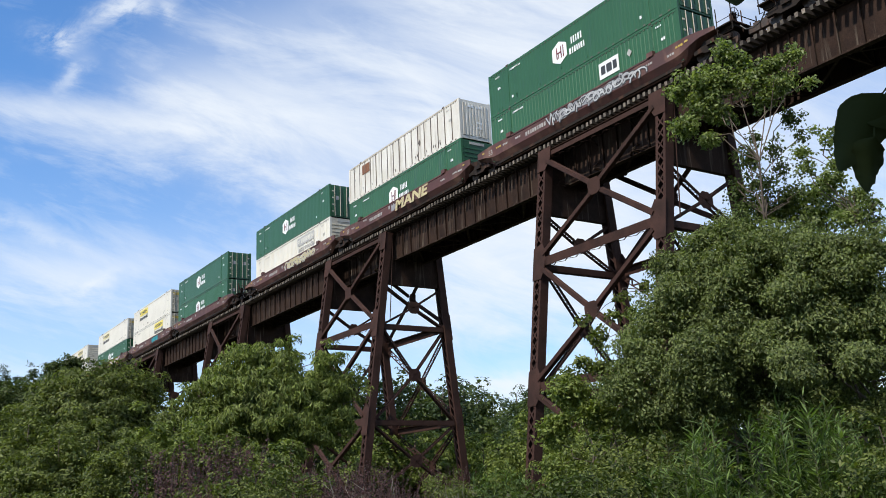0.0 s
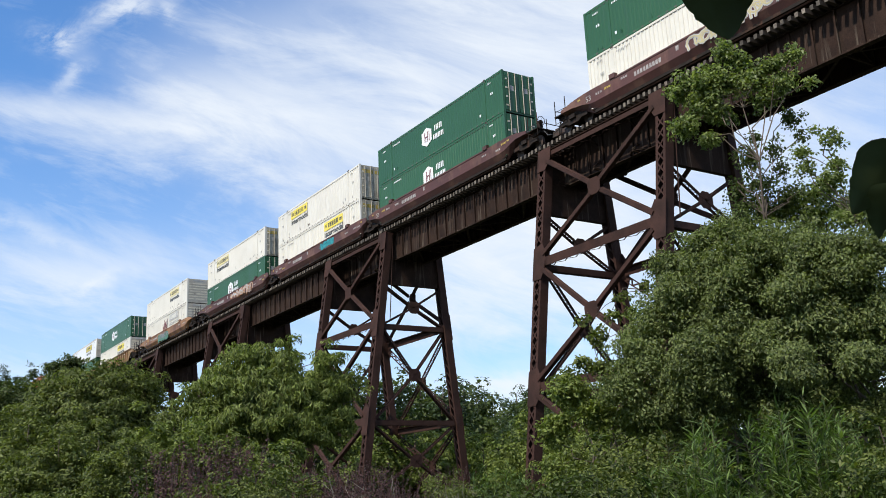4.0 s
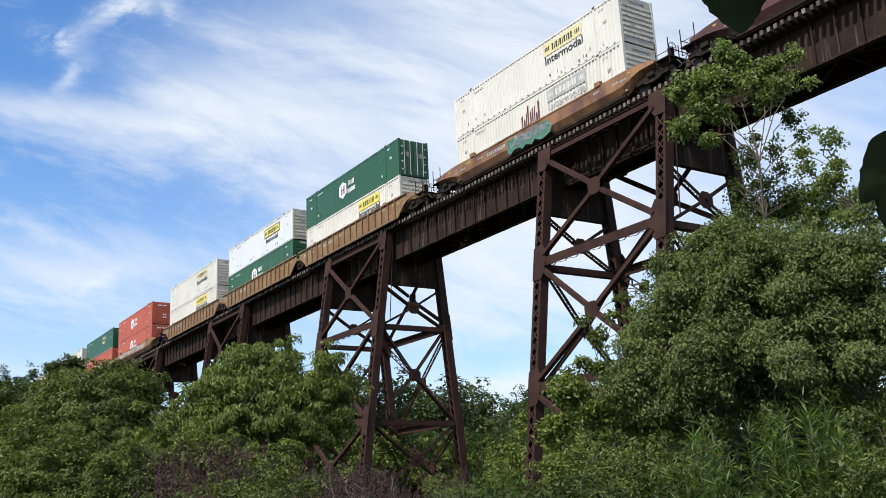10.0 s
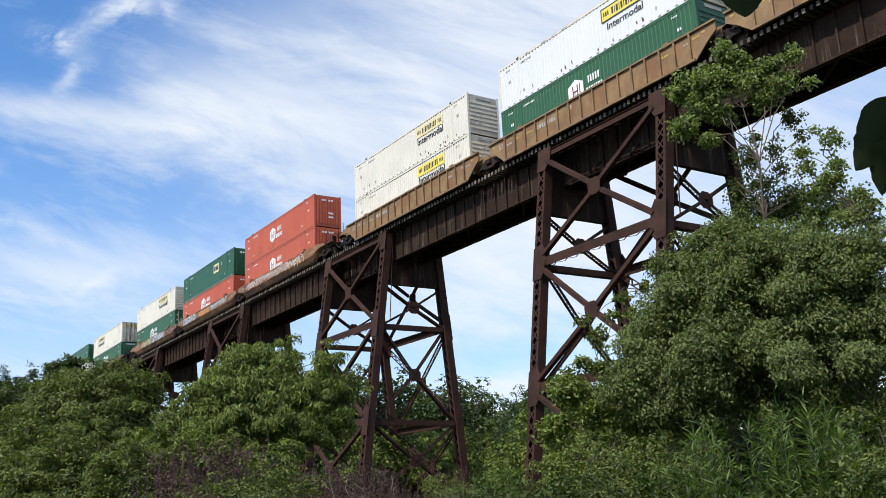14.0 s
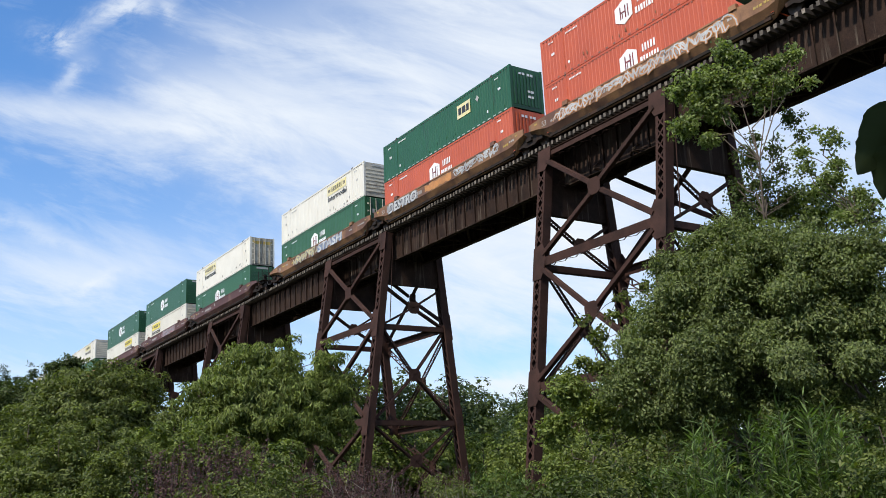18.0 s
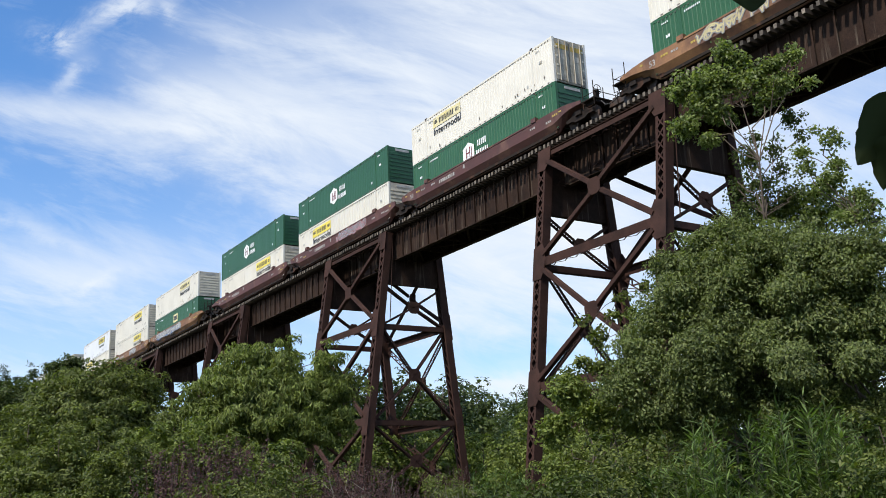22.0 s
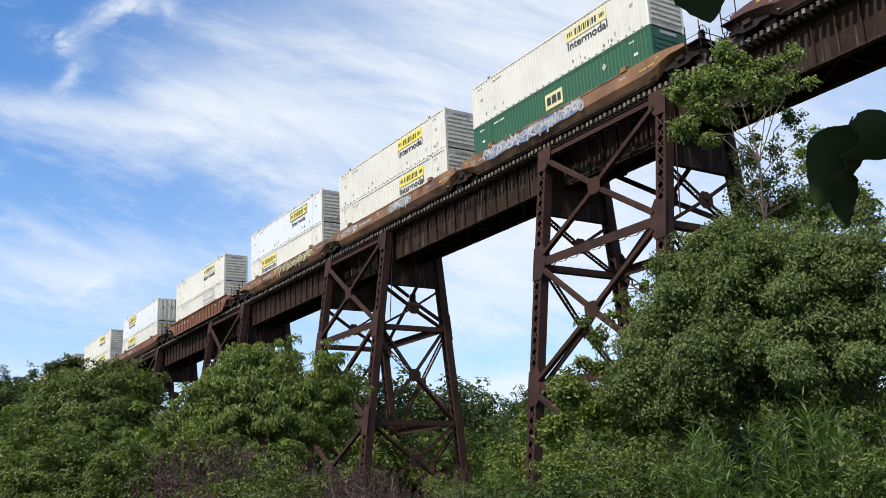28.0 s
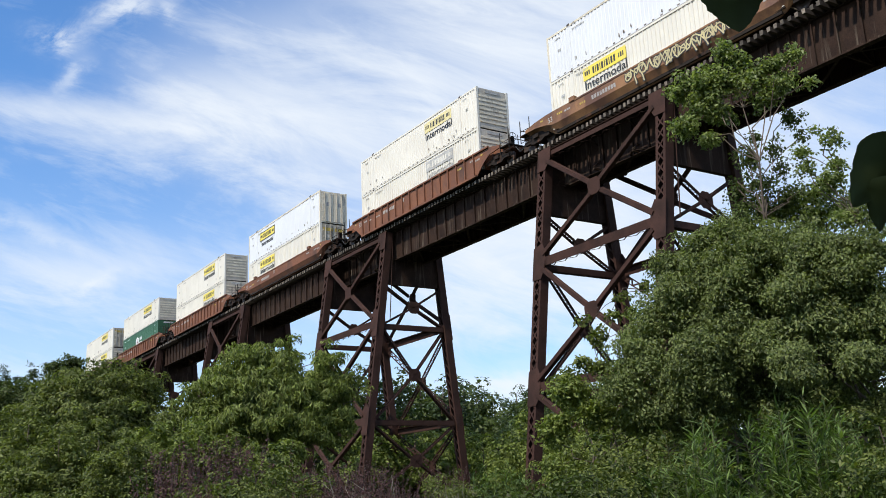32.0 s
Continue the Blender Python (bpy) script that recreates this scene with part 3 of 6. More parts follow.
            pier = Shape().prism([(x - 0.9, y - 0.95), (x + 0.9, y - 0.95), (x + 0.9, y + 0.95), (x - 0.9, y + 0.95)], "z", -0.6, BASE_Z - 0.08)
            tagged(part("pier", pier, concrete, None), "weathered concrete pier under a trestle leg", "pier", "tower piers")


for k, (ya, yb) in enumerate(BENTS):
    tower(k, ya, yb)
    girder_span(ya + 0.02, yb - 0.02, (1.5, 2.85))
    nxt = BENTS[k + 1][0] if k + 1 < len(BENTS) else Y1
    if k == 0:
        girder_span(Y0, ya - 0.02)
    girder_span(yb + 0.02, nxt - 0.02)
for y, ab in ((Y0 - 1.2, "south"), (Y1 + 1.2, "north")):
    tagged(part("abutment", Shape().box(-1.5, y - 1.2, 5, 6.4, y + 1.2, GIRDER_LOW - 0.004), concrete, None), "concrete abutment at the end of the viaduct", "abutment", kind="structure")

# banks that carry the track on beyond both abutments
for y0, y1 in ((-430.0, Y0 - 0.02), (Y1 + 0.02, 570.0)):
    bank = Shape().prism([(-9.0, 14.0), (-0.9, TIE_LOW + 0.16), (5.6, TIE_LOW + 0.16), (14.0, 14.0)], "y", y0, y1)
    tagged(part("embankment", bank, ballast, None), "grey stone ballast bank under the track", "embankment", kind="structure")

# track: rails on timber ties
track = thing("track", "weathered timber ties and steel rails on the open viaduct deck", "track", kind="structure")
for x in (1.295 - 0.755, 1.295 + 0.755):
    part("rail", Shape().prism([(x - 0.07, TIE_TOP), (x + 0.07, TIE_TOP), (x + 0.07, TIE_TOP + 0.02), (x + 0.012, TIE_TOP + 0.04), (x + 0.012, RAIL - 0.04),
                                (x + 0.036, RAIL - 0.03), (x + 0.036, RAIL), (x - 0.036, RAIL), (x - 0.036, RAIL - 0.03), (x - 0.012, RAIL - 0.04), (x - 0.012, TIE_TOP + 0.04), (x - 0.07, TIE_TOP + 0.02)], "y", -430.0, 570.0), rail_steel, track)
    part("guard_rail", Shape().box(x + (0.28 if x < 1.2 else -0.34), Y0, TIE_TOP, x + (0.34 if x < 1.2 else -0.28), Y1, TIE_TOP + 0.13), rail_steel, track)
part("guard_timber", Shape().box(4.35, Y0, TIE_TOP, 4.55, Y1, TIE_TOP + 0.15), tie_wood, track)

# ---------------------------------------------------------------- containers
CL, CW, CH = 16.154, 2.591, 2.896
BASE = RAIL + 0.388


def side_wall(x, out, y0, y1, z0, z1, pitch, depth):
    """A corrugated wall: trapezoid ribs along y, standing in the x direction."""
    sh = Shape()
    n = max(1, round((y1 - y0) / pitch))
    p = (y1 - y0) / n
    prof = []
    for k in range(n):
        y = y0 + k * p
        prof += [(y, 0), (y + p * 0.42, 0), (y + p * 0.5, 1), (y + p * 0.92, 1)]
    prof.append((y1, 0))
    v = []
    for z in (z0, z1):
        v += [(x - out * depth * d, y, z) for y, d in prof]
    m = len(prof)
    v += [(x - out * 0.12, y0, z0), (x - out * 0.12, y1, z0), (x - out * 0.12, y0, z1), (x - out * 0.12, y1, z1)]
    f = [(k, k + 1, m + k + 1, m + k) for k in range(m - 1)]
    f += [(2 * m, 2 * m + 1, 2 * m + 3, 2 * m + 2), (0, m, 2 * m + 2, 2 * m), (m - 1, 2 * m - 1, 2 * m + 3, 2 * m + 1)]
    return sh.solid(v, f)


INTERMODAL = words("Intermodal", 0.78, black_sign)
INTERMODAL_FADED = words("Intermodal", 0.78, faded_sign)
FIFTY = words("53", 0.46, worn_white)


def bars(y_left, z, widths, height, gap=0.05, thick=0.008, x=-0.006):
    """A row of plain bars standing in for letters, from the left end on."""
    sh, y = Shape(), y_left
    for w in widths:
        sh.box(x - thick, y - w, z, x, y, z + height)
        y -= w + gap
    return sh


def hexagon(yc, zc, w, h, x):
    pts = [(yc, zc + h / 2), (yc + w / 2, zc + h * 0.28), (yc + w / 2, zc - h * 0.28), (yc, zc - h / 2), (yc - w / 2, zc - h * 0.28), (yc - w / 2, zc + h * 0.28)]
    return Shape().prism(pts, "x", x - 0.008, x)


MODELS = {}


def container(style, label, logo="", end="ribs", body=None, ribs=None):
    """A 53-foot domestic container; its leading near lower corner is the origin. end: ribs, doors or plain."""
    key = (style, logo, end, ribs)
    if key in MODELS:
        return copy_thing(MODELS[key], Matrix.Identity(4))
    mat = {"green": green, "dark": green_dark, "white": white, "bright": white_bright, "van": white_dirty, "red": red}[style]
    root = thing("shipping_container", label, "container", "stacked containers")
    MODELS[key] = root
    z0, z1 = 0.17, CH - 0.13
    ribs = ribs or (0.30, {"green": 0.013, "dark": 0.012, "red": 0.022}.get(style, 0.024))
    for x, out in ((0.0, -1), (CW, 1)):
        part("side_wall", side_wall(x + out * -0.012, out, 0.16, CL - 0.16, z0, z1, *ribs), mat, root)
        part("bottom_rail", Shape().box(min(x, x - out * 0.1), 0.16, 0.02, max(x, x - out * 0.1), CL - 0.16, z0), mat, root)
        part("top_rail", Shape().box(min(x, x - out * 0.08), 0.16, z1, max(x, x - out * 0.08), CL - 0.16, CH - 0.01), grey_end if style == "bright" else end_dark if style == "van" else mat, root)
        for y in (1.98, CL - 1.98):
            part("lifting_post", Shape().box(min(x + out * 0.006, x - out * 0.1), y - 0.09, 0.02, max(x + out * 0.006, x - out * 0.1), y + 0.09, CH - 0.005), mat, root)
            for z in (CH - 0.1,):
                part("corner_casting", Shape().box(min(x + out * 0.012, x - out * 0.14), y - 0.1, z + 0.003, max(x + out * 0.012, x - out * 0.14), y + 0.1, z + 0.107), cast_iron, root)
            part("stacking_cone", Shape().box(min(x + out * 0.002, x - out * 0.15), y - 0.09, CH + 0.008, max(x + out * 0.002, x - out * 0.15), y + 0.09, CH + 0.045)
                 .tube((x - out * 0.07, y, CH + 0.04), (x - out * 0.07, y, CH + 0.11), 0.06, 0.03, 8), cast_iron, root)
        for y in (0.0, CL - 0.16):
            part("corner_post", Shape().box(min(x, x - out * 0.16), y, 0.0, max(x, x - out * 0.16), y + 0.16, CH), grey_end if style == "bright" else mat, root)
    slots = Shape()
    for j in range(53):
        slots.box(-0.010, 0.32 + j * 0.293, z1 - 0.055, 0.0, 0.42 + j * 0.293, z1 - 0.012)
    marks("rail_slot", slots, seam, root)
    drains = Shape()
    for j in range(26):
        drains.box(-0.008, 0.5 + j * 0.59, 0.06, 0.0, 0.5 + j * 0.59 + (0.30 if style == "dark" else 0.16), 0.13)
    marks("reflector" if style == "dark" else "drain_slot", drains, faded_sign if style == "dark" else seam, root)
    # scuffs along the lower edge
    rngs = random.Random(len(MODELS) * 7 + 1)
    scuff = Shape()
    for _ in range(9):
        y, z, w = rngs.uniform(0.6, CL - 0.8), rngs.uniform(0.2, 0.5), rngs.uniform(0.03, 0.16)
        scuff.prism([(y, z), (y + w, z + 0.04), (y + w * 0.8, z + rngs.uniform(0.1, 0.28)), (y + w * 0.2, z + 0.16)], "x", -0.016, -0.004)
    marks("scuff", scuff, seam if style in ("white", "bright", "van") else green_dark if style != "red" else rust_patch, root)
    part("roof", Shape().box(0.08, 0.1, CH - 0.07, CW - 0.08, CL - 0.1, CH - 0.03), mat, root)
    part("floor", Shape().box(0.1, 0.1, 0.04, CW - 0.1, CL - 0.1, 0.16), dark_iron, root)
    endm = white_dirty if style == "van" else grey_end if style in ("white", "bright") else green_dark if style in ("green", "dark") else mat
    if style == "white" and end == "doors":
        endm = door_grime
    for ye, o in ((0.0, -1), (CL, 1)):
        kind = end if o < 0 else "flat"
        lo, hi = (ye + 0.02, ye + 0.10) if o < 0 else (ye - 0.10, ye - 0.02)
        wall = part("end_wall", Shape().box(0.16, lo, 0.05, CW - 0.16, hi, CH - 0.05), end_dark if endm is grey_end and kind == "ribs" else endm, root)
        f = ye + o * 0.0
        if kind == "ribs":
            for j in range(7):
                z = 0.42 + j * 0.30
                part("end_rib", Shape().box(0.22, min(f - o * 0.025, f + o * 0.015), z, CW - 0.22, max(f - o * 0.025, f + o * 0.015), z + 0.15), endm, wall)
            part("end_plate", Shape().box(0.7, f - 0.012, 2.56, 1.9, f + 0.012, 2.74), faded_sign, wall)
        elif kind == "doors":
            for xa, xb in ((0.2, CW / 2 - 0.02), (CW / 2 + 0.02, CW - 0.2)):
                door = part("door", Shape().box(xa, f - 0.015, 0.18, xb, f + 0.03, CH - 0.16), endm, wall)
                for xr in (xa + 0.28, xb - 0.28):
                    part("lock_rod", Shape().tube((xr, f - 0.05, 0.12), (xr, f - 0.05, CH - 0.1), 0.028), end_dark, door)
                for j in range(4):
                    for xh in ((xa + 0.03,) if xa < 1 else (xb - 0.18,)):
                        marks("hinge", Shape().box(xh, f - 0.035, 0.45 + j * 0.6, xh + 0.15, f - 0.012, 0.55 + j * 0.6), grey_end, door)
                part("placard", Shape().box(xa + 0.42, f - 0.02, 1.55, xa + 0.68, f - 0.014, 1.9), worn_white if endm is not door_grime else end_dark, door)
                if endm is door_grime:
                    part("sign_strip", Shape().box(xa + 0.06, f - 0.022, 2.2, xb - 0.06, f - 0.016, 2.5), dull_yellow, door, "worn yellow sign strip")
        elif kind == "plain":
            for j in range(8):
                x = 0.3 + j * 0.26
                part("end_rib", Shape().box(x, f - 0.02, 0.3, x + 0.13, f + 0.03, CH - 0.25), endm, wall)
            for j, (x, z) in enumerate(((0.7, 2.35), (1.35, 2.35), (1.35, 1.2), (1.35, 0.85))):
                marks("numbering", Shape().box(x, f - 0.028, z, x + 0.2, f - 0.022, z + 0.16).box(x + 0.26, f - 0.028, z, x + 0.46, f - 0.022, z + 0.16), white_sign, wall)
    # small marks: number rows become plain bars
    mk = white_sign if style in ("green", "dark", "red") else faded_sign
    marks("numbering", bars(1.6, 2.42, [0.06] * 4, 0.09, 0.05), mk, root)
    marks("numbering", bars(CL - 2.3, 2.42, [0.07] * 9, 0.10, 0.05), mk, root)
    marks("numbering", bars(CL - 0.75, 2.42, [0.07] * 4, 0.09, 0.05), mk, root)
    marks("size_mark", bars(CL - 0.95, 1.6, [0.11, 0.11], 0.16, 0.05), mk, root)
    marks("size_mark", bars(1.3, 1.6, [0.11, 0.11], 0.16, 0.05), mk, root)
    for y in (2.6, CL - 2.35):
        marks("size_mark", bars(y, 0.55, [0.14], 0.17), mk, root)
    if style == "van":
        for j in range(17):
            y = 0.95 + j * 0.89
            part("seam", Shape().box(-0.022, y - 0.035, z0, -0.004, y + 0.035, z1), seam, root)
        part("rust_patch", Shape().box(-0.02, CL - 3.5, 1.75, -0.006, CL - 2.3, 2.5), rust_patch, root)
        part("placard", Shape().prism([(5.2, 1.2), (5.35, 1.45), (5.2, 1.7), (5.05, 1.45)], "x", -0.02, -0.006), seam, root)
    x = -0.006
    if logo == "hub":
        hx = part("emblem", hexagon(9.1, 1.52, 1.3, 1.42, x), white_sign, root, "white hexagonal emblem")
        marks("emblem_mark", bars(9.38, 1.15, [0.09], 0.74, 0.12, 0.006, x - 0.008).box(x - 0.014, 8.91, 1.15, x - 0.008, 9.0, 1.89).box(x - 0.014, 9.0, 1.47, x - 0.008, 9.29, 1.57), maroon_sign, hx)
        marks("emblem_mark", bars(9.22, 1.15, [0.06], 0.3, 0.12, 0.006, x - 0.008).box(x - 0.014, 8.72, 1.15, x - 0.008, 8.8, 1.89), maroon_sign, hx)
        marks("naming", bars(8.05, 1.62, [0.10, 0.12, 0.10, 0.13, 0.12], 0.42, 0.09), white_sign, root, "white lettering bars")
        marks("naming", bars(8.25, 1.02, [0.16, 0.10, 0.15, 0.10, 0.10, 0.15, 0.10], 0.36, 0.075), white_sign, root, "white lettering bars")
    elif logo in ("emp_white", "emp_yellow"):
        yc = 5.2 if style == "dark" or logo == "emp_white" else 7.95
        pl = part("sign_panel", Shape().box(x - 0.008, yc - 0.78, 1.35, x, yc + 0.78, 2.3), white_sign if logo == "emp_white" else pale_sign, root)
        marks("signage", bars(yc + 0.62, 1.58, [0.34, 0.42, 0.3], 0.5, 0.09, 0.006, x - 0.009), black_sign, pl)
        part("placard", Shape().prism([(3.6, 1.75), (3.8, 1.98), (3.6, 2.21), (3.4, 1.98)], "x", x - 0.006, x), faded_sign, root)
    elif logo.startswith("jb"):
        yl = 13.25 if "rear" in logo else 6.5
        faded = "faded" in logo
        zt = 1.82 if style != "bright" else 1.66
        pl = part("sign_panel", Shape().box(x - 0.006, yl - 3.45, zt, x, yl, zt + 0.74), faded_sign if faded else pale_sign if "pale" in logo else yellow_sign, root, "yellow sign panel" if not faded else "")
        ink = white if faded else black_sign
        marks("signage", bars(yl - 0.14, zt + 0.26, [0.09, 0.12, 0.09], 0.26, 0.06, 0.006, x - 0.007), ink, pl)
        marks("signage", bars(yl - 0.80, zt + 0.17, [0.13, 0.05, 0.15, 0.05, 0.14, 0.06, 0.14, 0.06, 0.14, 0.13], 0.40, 0.085, 0.006, x - 0.007), ink, pl)
        marks("signage", bars(yl - 2.86, zt + 0.24, [0.08, 0.12, 0.08], 0.26, 0.06, 0.006, x - 0.007), ink, pl)
        if style == "bright":
            part("sign_border", Shape().box(x - 0.012, yl - 3.5, zt - 0.05, x, yl + 0.05, zt + 0.02).box(x - 0.012, yl - 3.5, zt + 0.72, x, yl + 0.05, zt + 0.79)
                 .box(x - 0.012, yl - 0.02, zt, x, yl + 0.05, zt + 0.74).box(x - 0.012, yl - 3.5, zt, x, yl - 3.43, zt + 0.74), black_sign, pl)
        lt = part("lettering", INTERMODAL_FADED if faded else INTERMODAL, None, root, "dark lettering")
        lt.location = (x, yl - 0.05, zt - 0.54)
        lt.scale.z = 0.86
        if style == "bright":
            lt.scale = (1, 0.82, 0.74)
            lt.location = (x, yl - 0.3, zt - 0.58)
    return root

# ---------------------------------------------------------------- well cars
CAR_MODELS = {}


def bogie(yc, parent):
    """A two-axle truck: side frames, bolster, springs and wheels."""
    tr = part("truck", Shape().box(0.0, yc - 0.25, 0.5, CW, yc + 0.25, 0.72), dark_iron, parent)
    for x in (0.22, CW - 0.22):
        fr = [(yc - 1.15, 0.34), (yc - 1.15, 0.56), (yc - 0.75, 0.62), (yc - 0.45, 0.86), (yc + 0.45, 0.86), (yc + 0.75, 0.62), (yc + 1.15, 0.56), (yc + 1.15, 0.34),
              (yc + 0.7, 0.36), (yc + 0.4, 0.22), (yc - 0.4, 0.22), (yc - 0.7, 0.36)]
        part("side_frame", Shape().prism(fr, "x", x - 0.09, x + 0.09), dark_iron, tr)
    for dy in (-0.89, 0.89):
        ax = Shape().tube((0.25, yc + dy, 0.42), (CW - 0.25, yc + dy, 0.42), 0.08, n=8)
        for x in (1.295 - 0.755, 1.295 + 0.755):
            ax.tube((x - 0.07, yc + dy, 0.42), (x + 0.07, yc + dy, 0.42), 0.42, n=20)
        part("wheelset", ax, cast_iron, tr)


def side_plate(out, prof):
    """A folded side: upright above, leaning in below; prof gives (y, low, fold, top)."""
    sh = Shape()
    x = -0.17 if out < 0 else CW + 0.17
    rows = []
    for y, lo, fold, hi in prof:
        rows.append([(x, y, hi), (x, y, fold), (x - out * 0.36, y, lo), (x - out * 0.42, y, lo), (x - out * 0.07, y, fold), (x - out * 0.07, y, hi)])
    v = [p for r in rows for p in r]
    f = []
    for k in range(len(rows) - 1):
        for j in range(6):
            f.append((k * 6 + j, k * 6 + (j + 1) % 6, (k + 1) * 6 + (j + 1) % 6, (k + 1) * 6 + j))
    f += [tuple(range(6)), tuple(range(len(v) - 1, len(v) - 7, -1))]
    return sh.solid(v, f)


def well_car(paint, style, front, rear, label):
    """One well unit; front and rear say 'joint' (shared truck) or 'coupler' (end platform). Origin at the container's leading near corner, on the rail."""
    key = (paint.name, style, front, rear)
    if key in CAR_MODELS:
        ob = copy_thing(CAR_MODELS[key], Matrix.Identity(4))
        return ob
    root = thing("well_car", label, "freight car", "double-stack train")
    CAR_MODELS[key] = root
    hi, lo, fold = 1.33, 0.06, 0.62
    for out in (-1, 1):
        if style == "smooth":
            prof = [(-1.15, 0.86, 0.98, 1.34), (-0.55, 0.58, 0.85, 1.40), (0.05, 0.18, 0.66, 1.42), (0.4, lo, fold, 1.42), (1.98, lo, fold, 1.40), (2.02, lo, fold, hi),
                    (CL - 2.02, lo, fold, hi), (CL - 1.98, lo, fold, 1.40), (CL - 0.4, lo, fold, 1.42), (CL - 0.05, 0.14, 0.66, 1.42), (CL + 0.55, 0.50, 0.82, 1.40), (CL + 1.45, 0.80, 0.95, 1.32)]
            # the sides run out over the truck at a coupler end
            if front == "coupler":
                prof.insert(0, (-2.2, 0.90, 0.98, 1.16))
            if rear == "coupler":
                prof.append((CL + 2.4, 0.90, 0.98, 1.16))
            part("side_sill", side_plate(out, prof), paint, root)
            part("top_chord", Shape().box((-0.20 if out < 0 else CW + 0.08), 2.05, hi - 0.02, (-0.08 if out < 0 else CW + 0.20), CL - 2.05, hi + 0.07), paint, root)
        else:
            post_paint = car_post if paint is car_yellow else paint
            x0, x1 = (-0.16, -0.08) if out < 0 else (CW + 0.08, CW + 0.16)
            pts = [(-1.15, 0.95), (-0.6, 0.6), (0.2, -0.04), (CL - 0.2, -0.04), (CL + 0.6, 0.6), (CL + 1.2, 0.95), (CL + 1.2, 1.42), (-1.15, 1.42)]
            if front == "coupler":
                pts = [(-2.3, 1.02), (-1.2, 0.93)] + pts[1:-1] + [(-1.3, 1.42), (-2.3, 1.20)]
            if rear == "coupler":
                k = pts.index((CL + 1.2, 0.95))
                pts[k:k + 2] = [(CL + 1.2, 0.93), (CL + 2.3, 1.02), (CL + 2.3, 1.20), (CL + 1.3, 1.42)]
            part("side_sill", Shape().prism(pts, "x", x0, x1), paint, root)
            xo0, xo1 = (-0.27, -0.10) if out < 0 else (CW + 0.10, CW + 0.27)
            part("top_chord", Shape().box(xo0, -1.2, 1.40, xo1, CL + 1.2, 1.50), post_paint, root)
            part("bottom_chord", Shape().box(xo0 + 0.004, 0.25, -0.10, xo1 - 0.004, CL - 0.25, 0.02), post_paint, root)
            n = 15
            post = Shape().box(xo0 + 0.002, -0.045, 0.02, xo1 - 0.002, 0.045, 1.40).mesh("side_post", post_paint)
            for j in range(n + 1):
                part("side_post", post, post_paint, root).location.y = 0.45 + (CL - 0.9) * j / n
        for yb in (2.0, CL - 2.0):
            xb0, xb1 = (-0.24, -0.02) if out < 0 else (CW + 0.02, CW + 0.24)
            part("guide_bracket", Shape().box(xb0, yb - 0.22, 1.36, xb1, yb + 0.22, 1.62), paint, root)
    part("well_floor", Shape().box(0.05, 0.2, 0.12, CW - 0.05, CL - 0.2, 0.30).box(0.02, 0, 0.30, CW - 0.02, 0.5, 0.384).box(0.02, CL - 0.5, 0.30, CW - 0.02, CL, 0.384), dark_iron, root)
    for yb, s in ((-0.15, -1), (CL + 0.15, 1)):
        kind = front if s < 0 else rear
        reach = 1.62 if kind == "joint" else 2.9
        bulk = Shape().prism([(yb, 0.35), (yb, 1.25), (yb + s * 0.5, 1.3), (yb + s * reach, 1.12), (yb + s * reach, 0.85), (yb + s * 0.6, 0.72)], "x", 0.25, CW - 0.25)
        part("end_bolster", bulk, dark_iron if style == "smooth" else paint, root)
        if kind == "joint":
            if s > 0:
                bogie(CL + 1.77, root)
            part("articulation", Shape().tube((CW / 2, yb + s * 1.3, 1.0), (CW / 2, yb + s * 1.72, 1.0), 0.22, n=10), cast_iron, root)
        else:
            bogie(yb + s * 1.55, root)
            deck = part("end_platform", Shape().box(-0.02, min(yb + s * 2.0, yb + s * 3.0), 1.02, CW + 0.02, max(yb + s * 2.0, yb + s * 3.0), 1.08), dark_iron, root)
            rail_y = yb + s * 2.95
            for x in (0.02, 0.75, CW - 0.75, CW - 0.02):
                part("handrail_post", Shape().tube((x, rail_y, 0.62), (x, rail_y, 2.05 if x in (0.02, CW - 0.02) else 1.75), 0.03, n=6), dark_iron, deck)
            part("handrail", Shape().tube((0.02, rail_y, 1.45), (CW - 0.02, rail_y, 1.45), 0.025, n=6), dark_iron, deck)
            for x in (0.02, CW - 0.02):
                part("ladder_rail", Shape().tube((x, yb + s * 2.05, 0.62), (x, yb + s * 2.05, 2.05), 0.028, n=6), dark_iron, deck)
                for z in (0.62, 1.35):
                    part("rung", Shape().tube((x, yb + s * 2.05, z), (x, rail_y, z), 0.018, n=5), dark_iron, deck)
            part("coupler", Shape().box(CW / 2 - 0.12, min(yb + s * 2.9, yb + s * 3.72), 0.62, CW / 2 + 0.12, max(yb + s * 2.9, yb + s * 3.72), 0.95)
                 .box(CW / 2 - 0.22, min(yb + s * 3.3, yb + s * 3.66), 0.55, CW / 2 + 0.22, max(yb + s * 3.3, yb + s * 3.66), 1.0), cast_iron, root)
            for x in (0.5, CW - 0.5):
                hose = Shape()
                pts = [Vector((x, yb + s * 3.0, 0.9)), Vector((x, yb + s * 3.3, 0.55)), Vector((x, yb + s * 3.7, 0.45))]
                for p, q2 in zip(pts, pts[1:]):
                    hose.tube(p, q2, 0.03, n=6)
                part("air_hose", hose, black_sign, root)
            if s > 0:
                continue
            # brake wheel on the leading end
            wheel = Shape()
            wc = Vector((0.42, rail_y - s * 0.08, 1.62))
            for j in range(12):
                a0, a1 = j * math.tau / 12, (j + 1) * math.tau / 12
